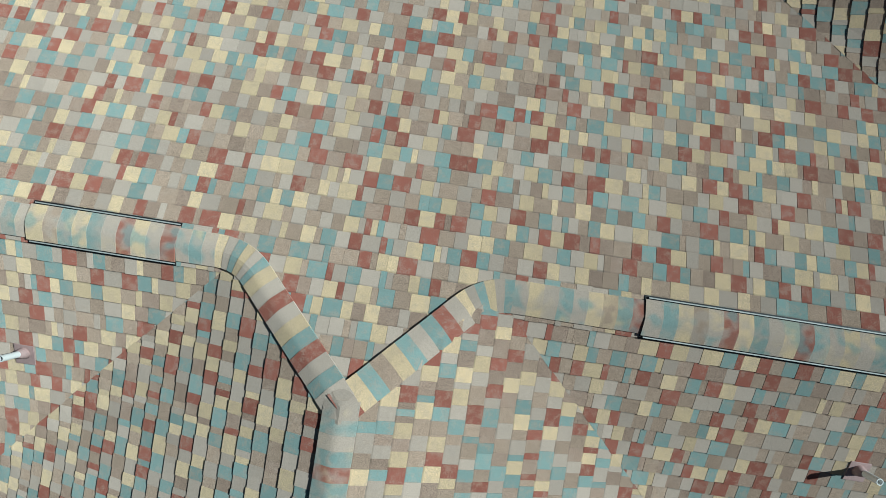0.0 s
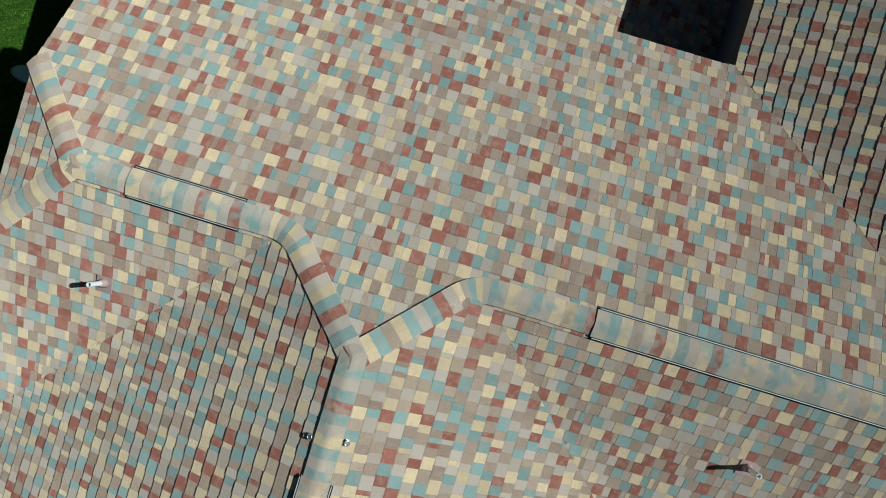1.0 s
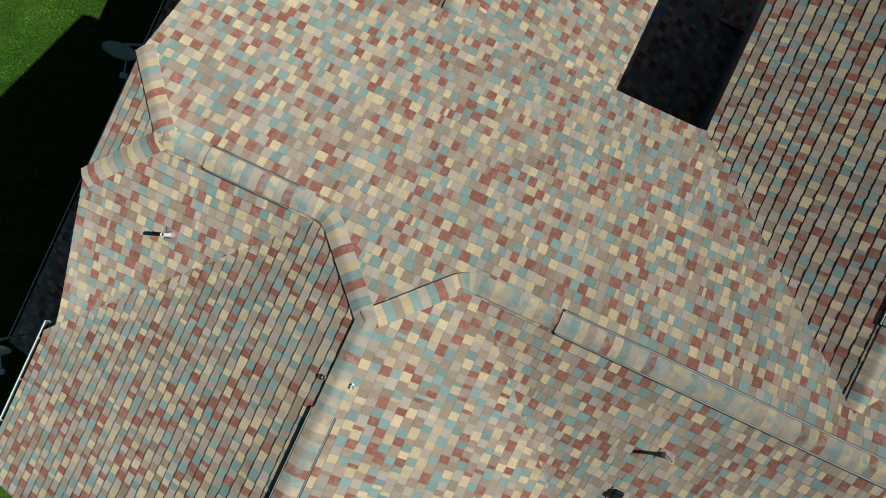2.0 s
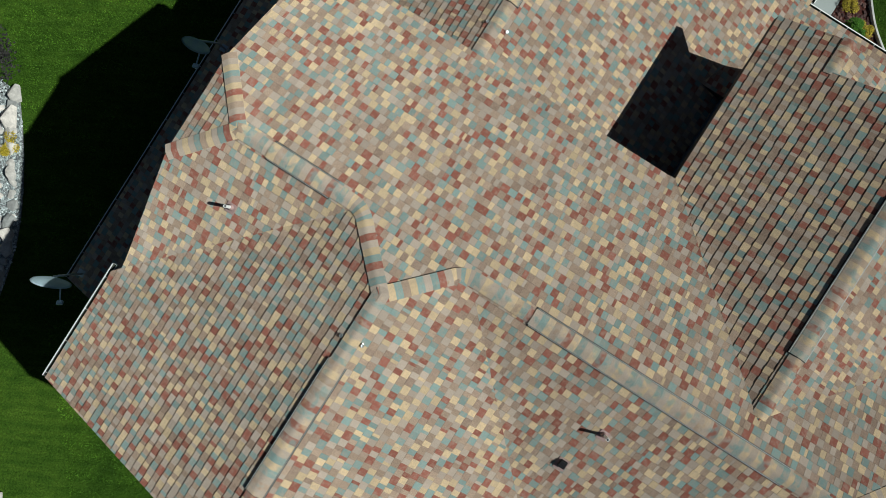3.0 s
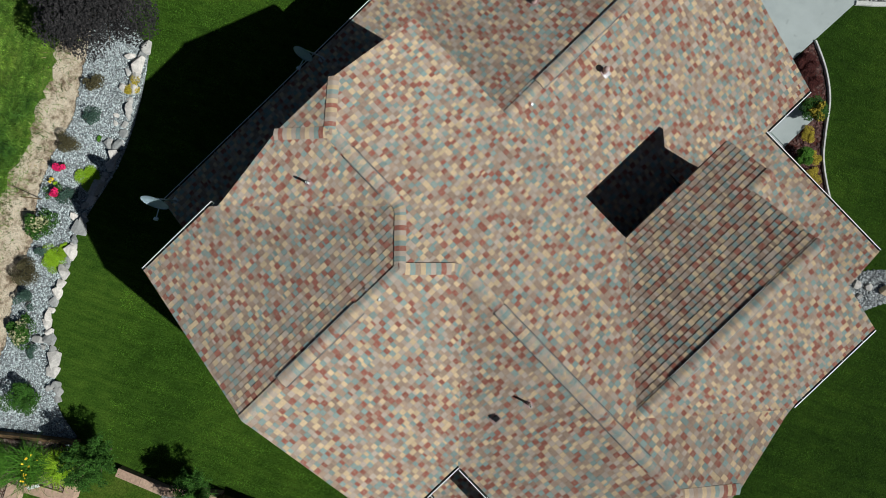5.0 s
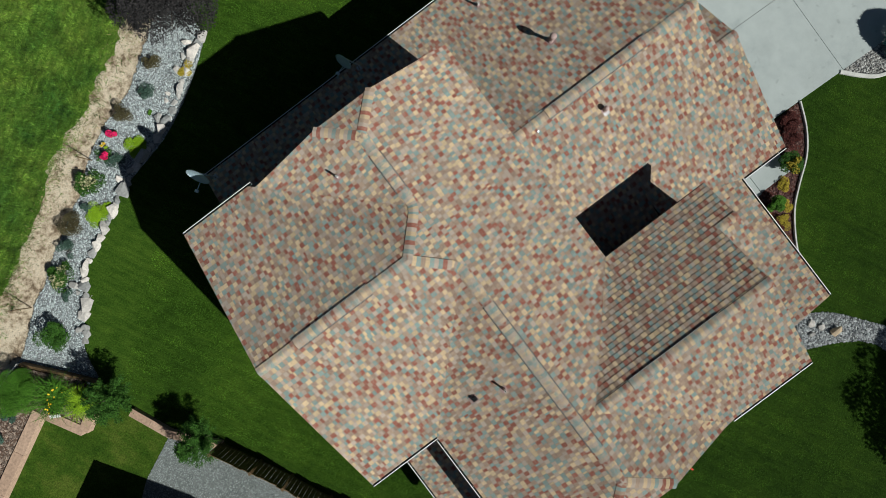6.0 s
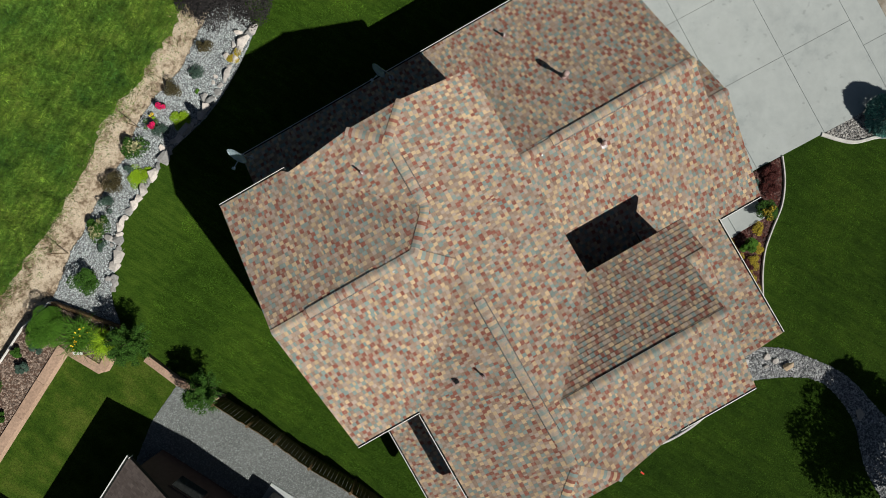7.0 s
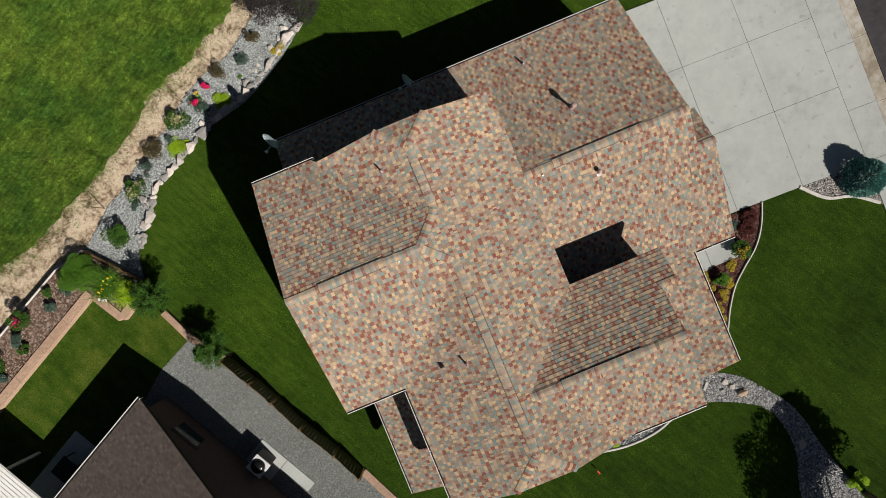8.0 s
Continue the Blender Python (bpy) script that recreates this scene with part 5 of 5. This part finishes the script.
# ------------------------------------------------------------------ south: rock bed, edging, shade trees
ROCKS = smooth_line([(6.3, -8.6), (7.3, -8.35), (8.3, -8.85), (9.1, -9.75), (9.85, -10.9), (10.25, -12.6), (10.75, -14.3), (11.4, -16.5)], 5) + smooth_line([(8.9, -16.8), (8.75, -14.2), (9.25, -12.3), (9.0, -10.7), (8.2, -9.95), (7.0, -9.4), (6.2, -9.3)], 5)
sheet("rock_bed", ROCKS, 0.015, 0.1, M_SOIL, "winding dry stream bed under dark river rock", "gravel bed")
pebbles("river_rock", ROCKS, 13000, 0.036, 0.025, stone_mat("river_rock_stone", (0.05, 0.055, 0.058), (0.66, 0.67, 0.66), single=False, rough=0.35, spec=0.6), "mixed grey and white river rock")
M_SANDSTONE = stone_mat("tan_sandstone", (0.60, 0.46, 0.30), (0.68, 0.53, 0.36))
boulder(8.22, -9.42, 0.21, 0.02, 1.3, 20, "flat tan sandstone boulder lying in river rock", "stream bed boulders", M_SANDSTONE)
boulder(7.71, -8.87, 0.13, 0.02, 1.2, 60, "small pale pinkish boulder lying in river rock", "stream bed boulders")
boulder(7.90, -9.14, 0.12, 0.02, 1.2, 10, "small pale pinkish boulder lying in river rock", "stream bed boulders")
boulder(7.52, -9.13, 0.10, 0.02, 1.2, 10, "small grey boulder lying in river rock", "stream bed boulders")
boulder(9.55, -12.2, 0.2, 0.02, 1.1, 70, "grey boulder lying in river rock", "stream bed boulders")
STRIP = [(1.9, -8.0), (6.2, -8.0), (6.2, -9.2)] + smooth_line([(5.6, -9.2), (4.5, -9.6), (3.3, -9.66), (2.2, -9.48)], 5)
sheet("south_bed", STRIP, 0.012, 0.1, M_SOIL, "narrow bed under grey gravel along the house", "gravel bed")
pebbles("south_gravel", STRIP, 2200, 0.045, 0.02, M_GRAVEL, "crushed grey and white gravel with glinting facets")
kerb([(6.1, -8.9), (5.4, -9.35), (4.5, -9.66), (3.3, -9.72), (2.0, -9.5)], 0.08, 0.08, "curved white stone edging of the house bed")
splash = thing("splash_block", (6.95, -8.72, 0), "pale plastic splash block at the corner of the house", "splash block")
part("trough", box_bm(-0.17, -0.055, 0.0, 0.17, 0.055, 0.07, 0.02), M_KERB, splash, at=pose(6.98, -8.72, 0.02, 0, 0, 48))
shrub(2.9, -9.42, 0.20, 0.15, M_LEAF_LIME, "small lime-green plant beside white stone edging", 300, 0.03, 5)
tree(10.2, -16.6, 1.9, 5.6, 0.10, M_LEAF_GREEN, "leafy shade tree beside the stream bed", 14000, 0.065, 40, stem_h=1.6)
tree(11.1, -14.9, 1.1, 4.6, 0.08, M_LEAF_GREEN, "leafy shade tree beside the stream bed", 8000, 0.065, 30, stem_h=1.6)
shrub(10.9, -14.3, 0.40, 0.4, M_LEAF_LIME, "yellow-green shrub at the stream bed's edge", 900, 0.04, 8)

# ------------------------------------------------------------------ the neighbour
ND = Vector((-0.466, 0.885))
NU = Vector((-0.885, -0.466))
NA = Vector((-12.41, -0.73))


def nb(u, w):
    """Plan point u metres along the neighbour's gutter and w metres in from it."""
    return tuple(NA + NU * u - ND * w)


neighbour = thing("neighbour_house", (*nb(4, 4), 0), "neighbouring house with brown siding and a brown shingle roof", "house")
roof_slope("roof_slope", [[nb(0, 0), nb(9, 0), nb(9, 6.0), nb(0, 6.0)]], tuple(ND), nb(0, 0), 2.0, near=False, owner=neighbour, palette=M_BROWN)
roof_slope("roof_slope", [[nb(0, 6.0), nb(9, 6.0), nb(9, 12.0), nb(0, 12.0)]], tuple(-ND), nb(0, 12.0), 2.0, near=False, owner=neighbour, palette=M_BROWN)


def nb_box(name, u0, w0, z0, u1, w1, z1, material, owner, label="", bevel=0.0):
    a = Vector(nb(0, 0))
    m = Matrix(((NU.x, -ND.x, 0, a.x), (NU.y, -ND.y, 0, a.y), (0, 0, 1, 0), (0, 0, 0, 1)))
    return part(name, box_bm(u0, w0, z0, u1, w1, z1, bevel), material, owner, label, at=m)


v, f = [], []
for uu in (0.25, 0.45):
    v += [(*nb(uu, w), z) for w, z in ((0.35, -0.05), (0.35, 1.95), (6.0, 4.3), (11.65, 1.95), (11.65, -0.05))]
f = [(0, 1, 2, 3, 4), (9, 8, 7, 6, 5)] + [(i, i + 5, (i + 1) % 5 + 5, (i + 1) % 5) for i in range(5)]
link("wall", mesh_of("wall", v, f), M_NB_WALL, neighbour, "dark brown lap siding")
nb_box("wall", 0.3, 0.35, -0.05, 9, 0.55, 1.9, M_NB_WALL, neighbour)
nb_box("barge_board", -0.02, 0.0, 1.80, 0.03, 0.02, 2.03, M_WHITE, neighbour)
win = nb_box("window_frame", 0.2, 1.5, 0.8, 0.28, 2.7, 1.75, M_NB_WALL, neighbour, "window in the brown wall")
nb_box("pane", 0.185, 1.58, 0.88, 0.21, 2.62, 1.67, M_GLASS, win)
nb_box("gutter", 0.0, -0.11, 1.90, 9, -0.09, 2.0, M_WHITE, neighbour, "white gutter lip")
nb_box("gutter_trough", 0.0, -0.09, 1.90, 9, -0.0, 1.93, M_GUTTER_IN, neighbour)

ac = thing("air_conditioner", (*nb(-0.32, 4.80), 0.05), "dark outdoor air conditioner with a pale top frame", "air conditioner")
nb_box("body", -0.65, 4.47, 0.06, 0.01, 5.13, 0.84, plain_mat("dark_louvred_steel", (0.05, 0.05, 0.052), 0.5), ac, "", 0.03)
nb_box("top_frame", -0.66, 4.46, 0.84, 0.02, 5.14, 0.88, plain_mat("pale_grey_steel", (0.62, 0.64, 0.65), 0.45), ac, "pale grey top frame", 0.02)
acx, acy = nb(-0.32, 4.80)
part("fan_guard", tube_bm([((acx, acy, 0.87), 0.275, (0, 0, 1)), ((acx, acy, 0.95), 0.25, (0, 0, 1)), ((acx, acy, 1.02), 0.15, (0, 0, 1)), ((acx, acy, 1.04), 0.03, (0, 0, 1))], 28), plain_mat("black_fan_guard_wire", (0.012, 0.012, 0.013), 0.25), ac, "black domed fan guard", smooth=True)
pad = thing("concrete_pad", (*nb(-1, 6), 0), "pale concrete pad slabs along the neighbour's wall", "concrete pad")
nb_box("slab", -0.85, 4.25, -0.05, 0.2, 5.5, 0.06, M_CONCRETE, pad, "", 0.01)
nb_box("slab", -0.85, 5.52, -0.05, -0.42, 6.9, 0.06, M_CONCRETE, pad, "", 0.01)

cover = thing("patio_cover", (*nb(6.2, -1), 0), "white ribbed metal patio cover on posts", "patio cover")
nb_box("deck", 4.97, -2.4, 2.05, 10, 5.0, 2.08, M_WHITE, cover)
for k in range(35):
    u = 5.0 + 0.142 * k
    nb_box("rib", u, -2.4, 2.075, u + 0.045, 5.0, 2.11, M_WHITE, cover, "", 0.008)
for u, w in ((5.15, -2.2), (9.8, -2.2)):
    nb_box("post", u, w, 0, u + 0.1, w + 0.1, 2.05, M_WHITE, cover)
patio = thing("patio_slab", (*nb(5, -1), 0), "grey concrete patio slab in shade", "patio", "", "structure")
nb_box("slab", 3.6, -1.6, -0.05, 10, 0.3, 0.05, M_CONCRETE, patio, "", 0.01)
table = thing("patio_table", (*nb(4.6, -0.8), 0.05), "dark metal patio table in shade", "table")
nb_box("tabletop", 4.2, -1.15, 0.68, 5.0, -0.45, 0.72, M_BLACK, table, "", 0.01)
for u, w in ((4.24, -1.1), (4.92, -1.1), (4.24, -0.54), (4.92, -0.54)):
    nb_box("leg", u, w, 0.05, u + 0.04, w + 0.04, 0.68, M_BLACK, table)


def fence(points, height):
    """A board fence: posts, two rails and upright boards."""
    line = [Vector(p) for p in smooth_line(points, 6)]
    t = thing("fence", (*line[0], 0), "brown-stained wooden board fence along the gravel yard", "fence")
    me = bpy.data.meshes.new("board")
    bm = box_bm(-0.069, -0.008, 0.03, 0.069, 0.008, height, 0.004)
    bm.to_mesh(me)
    bm.free()
    acc, walked = 0.0, 0.0
    for a, b in zip(line, line[1:]):
        d = b - a
        ang = math.degrees(math.atan2(d.y, d.x))
        while acc < d.length:
            p = a + d.normalized() * acc
            link("board", me, M_FENCE, t, at=pose(p.x, p.y, rng.uniform(-0.01, 0.01), rng.uniform(-1, 1), 0, ang))
            acc += 0.145
        acc -= d.length
        mid = (a + b) / 2
        n = Vector((d.y, -d.x)).normalized() * 0.035
        for z in (0.25, height - 0.2):
            part("rail", box_bm(-d.length / 2 - 0.01, -0.02, z, d.length / 2 + 0.01, 0.02, z + 0.08), M_FENCE, t, at=pose(mid.x + n.x, mid.y + n.y, 0, 0, 0, ang))
    for p in line[::6]:
        part("post", box_bm(p.x - 0.05, p.y - 0.05, -0.1, p.x + 0.05, p.y + 0.05, height + 0.03, 0.006), M_FENCE, t)


fence([(-9.62, -0.62), (-8.96, -1.82), (-8.45, -2.8), (-7.85, -4.1), (-7.05, -5.5), (-6.5, -6.65)], 1.15)


# ------------------------------------------------------------------ stakes and grass tufts
for x, y, h in ((-7.5, 9.2, 0.85), (-11.95, 6.6, 0.9), (-16.45, 4.2, 0.9)):
    stake = thing("stake", (x, y, 0), "thin rusty steel stake driven into the dirt", "stake", "bed stakes")
    part("rod", tube_bm([((x, y, -0.05), 0.017, (0, 0, 1)), ((x, y, h), 0.016, (0, 0, 1))], 8), M_FENCE, stake)
    part("tip", tube_bm([((x, y, h), 0.013, (0, 0, 1)), ((x, y, h + 0.05), 0.006, (0, 0, 1))], 8), M_BLACK, stake)


def tufts(name, count, bounds, keep, height, width, material, label, z=0.0, drift=0.0):
    """Short upright blades strewn over a stretch of ground, joined into one mesh."""
    x0, y0, x1, y1 = bounds
    p = np.c_[nrng.uniform(x0, x1, count), nrng.uniform(y0, y1, count)]
    p = p[keep(p[:, 0], p[:, 1])]
    n = len(p)
    a, h, w = nrng.uniform(0, 6.283, n), height * nrng.uniform(0.5, 1.4, n), width * nrng.uniform(0.6, 1.3, n)
    h = h * (1 + drift * (0.5 * wobble(p[:, 0], p[:, 1], 7.0, 1.3) + 0.5 * wobble(p[:, 0], p[:, 1], 17.0, 2.9)))
    lean = nrng.uniform(0.4, 1.3, n) * h + 0.015
    b = a + nrng.uniform(0.8, 2.3, n)
    v = np.zeros((n, 3, 3))
    v[:, 0, 0], v[:, 0, 1], v[:, 0, 2] = p[:, 0] - w * np.cos(a), p[:, 1] - w * np.sin(a), z
    v[:, 1, 0], v[:, 1, 1], v[:, 1, 2] = p[:, 0] + w * np.cos(a), p[:, 1] + w * np.sin(a), z
    v[:, 2, 0], v[:, 2, 1], v[:, 2, 2] = p[:, 0] + lean * np.cos(b), p[:, 1] + lean * np.sin(b), z + h
    ob = link(name, mesh_of(name, v.reshape(-1, 3).tolist(), [(3 * i, 3 * i + 1, 3 * i + 2) for i in range(n)]), material)
    return tagged(ob, label, "grass", "", "stuff")


M_BLADE = leaf_mat("meadow_blades", (0.038, 0.102, 0.010), (0.114, 0.196, 0.024), [(0.5, (0.48, 0.66, 0.88), (1.34, 1.18, 1.0)), (1.6, grey(0.58), grey(1.38)), (6.0, grey(0.55), grey(1.45))], (-30.0, (2.0, 9.0, 1.0)))
M_LAWN_BLADE = leaf_mat("lawn_blades", (0.046, 0.108, 0.006), (0.062, 0.135, 0.010), [(0.3, grey(0.72), (1.3, 1.2, 1.0)), (3.0, grey(0.80), grey(1.2))], (62.0, (0.40, 3.2, 1.0)), scatter=1.0)
MEADOW_LINE = np.array(sorted(smooth_line(DIRT_N, 6)))
CLODS = smooth_line(DIRT_N[1:9], 4) + smooth_line(DIRT_S[1:12], 4)


def north_of_dirt(x, y):
    fringe = 0.9 * nrng.random(len(x)) ** 4
    return y > np.interp(x, MEADOW_LINE[:, 0], MEADOW_LINE[:, 1]) - 0.05 - fringe + 0.22 * wobble(x, y, 2.3, 0.4)


def on_lawn(x, y):
    bare = (y > 0.85 * x + 12.2) | (x > 15.9) | ((x > 8.0) & (y > -3.1)) | ((-5.0 < x) & (x < 9.2) & (-7.6 < y) & (y < 5.7))
    for poly in (BED, NB_GRAVEL, MULCH, FRONT, ROCKS, STRIP, SPRUCE_BED, NB_LAWN):
        bare |= inside(x, y, poly)
    return ~bare & (x > -11.0)


pebbles("dirt_clods", CLODS, 2500, 0.020, 0.006, stone_mat("dry_clod", (0.20, 0.16, 0.10), (0.55, 0.46, 0.34), single=False), "loose dry clods on the dirt strip", 0.4)
tufts("meadow_grass", 420000, (-21, 3, 3, 20), north_of_dirt, 0.10, 0.010, M_BLADE, "rough uneven meadow grass blades", drift=0.8)
tufts("lawn_grass", 420000, (-11, -16, 16, 13), on_lawn, 0.032, 0.010, M_LAWN_BLADE, "short mown lawn grass blades")
tufts("dirt_weeds", 2600, (-20, 2, 0, 14), lambda x, y: ~north_of_dirt(x, y) & north_of_dirt(x + 0.2, y + 0.9) & (wobble(x, y, 1.9, 3.0) > 0.25), 0.06, 0.012, M_BLADE, "sparse weeds on the dirt strip")


sign = thing("plant_label", (-13.14, 3.26, 0.3), "white rectangular plant label standing among daylily leaves", "plant label")
part("plate", box_bm(-0.17, -0.055, 0.0, 0.17, 0.055, 0.012, 0.004), M_PVC, sign, at=pose(-13.14, 3.26, 0.47, 25, 0, -29))
part("stem", box_bm(-0.012, -0.012, -0.25, 0.012, 0.012, 0.0), M_STEEL, sign, at=pose(-13.14, 3.26, 0.47))
flag = thing("marker_flag", (1.89, -10.09, 0), "small red marker flag on a wire in the lawn", "marker flag")
part("wire", tube_bm([((1.89, -10.09, -0.02), 0.006, (0, 0, 1)), ((1.89, -10.09, 0.28), 0.005, (0, 0, 1))], 8), M_STEEL, flag)
part("cloth", box_bm(0.0, -0.06, -0.002, 0.16, 0.0, 0.002), plain_mat("red_flag_vinyl", (0.55, 0.05, 0.02), 0.6), flag, at=pose(1.89, -10.09, 0.26, 18, 10, -70))
M_STRAW = leaf_mat("dry_straw", (0.26, 0.19, 0.09), (0.50, 0.39, 0.22))
tufts("dry_grass", 26000, (-20, 2, 0, 14), lambda x, y: ~north_of_dirt(x, y - 0.15) & north_of_dirt(x + 0.1, y + 0.45) & (wobble(x, y, 2.6, 5.0) > -0.35), 0.07, 0.009, M_STRAW, "dry straw-coloured grass along the dirt strip")


# ------------------------------------------------------------------ from plan modules to metres
for me in bpy.data.meshes:
    me.transform(Matrix.Scale(MODULE, 4))
for ob in scene.objects:
    if ob.type in ("MESH", "EMPTY"):
        ob.location *= MODULE
        held = ob.matrix_parent_inverse.copy()
        held.translation *= MODULE
        ob.matrix_parent_inverse = held
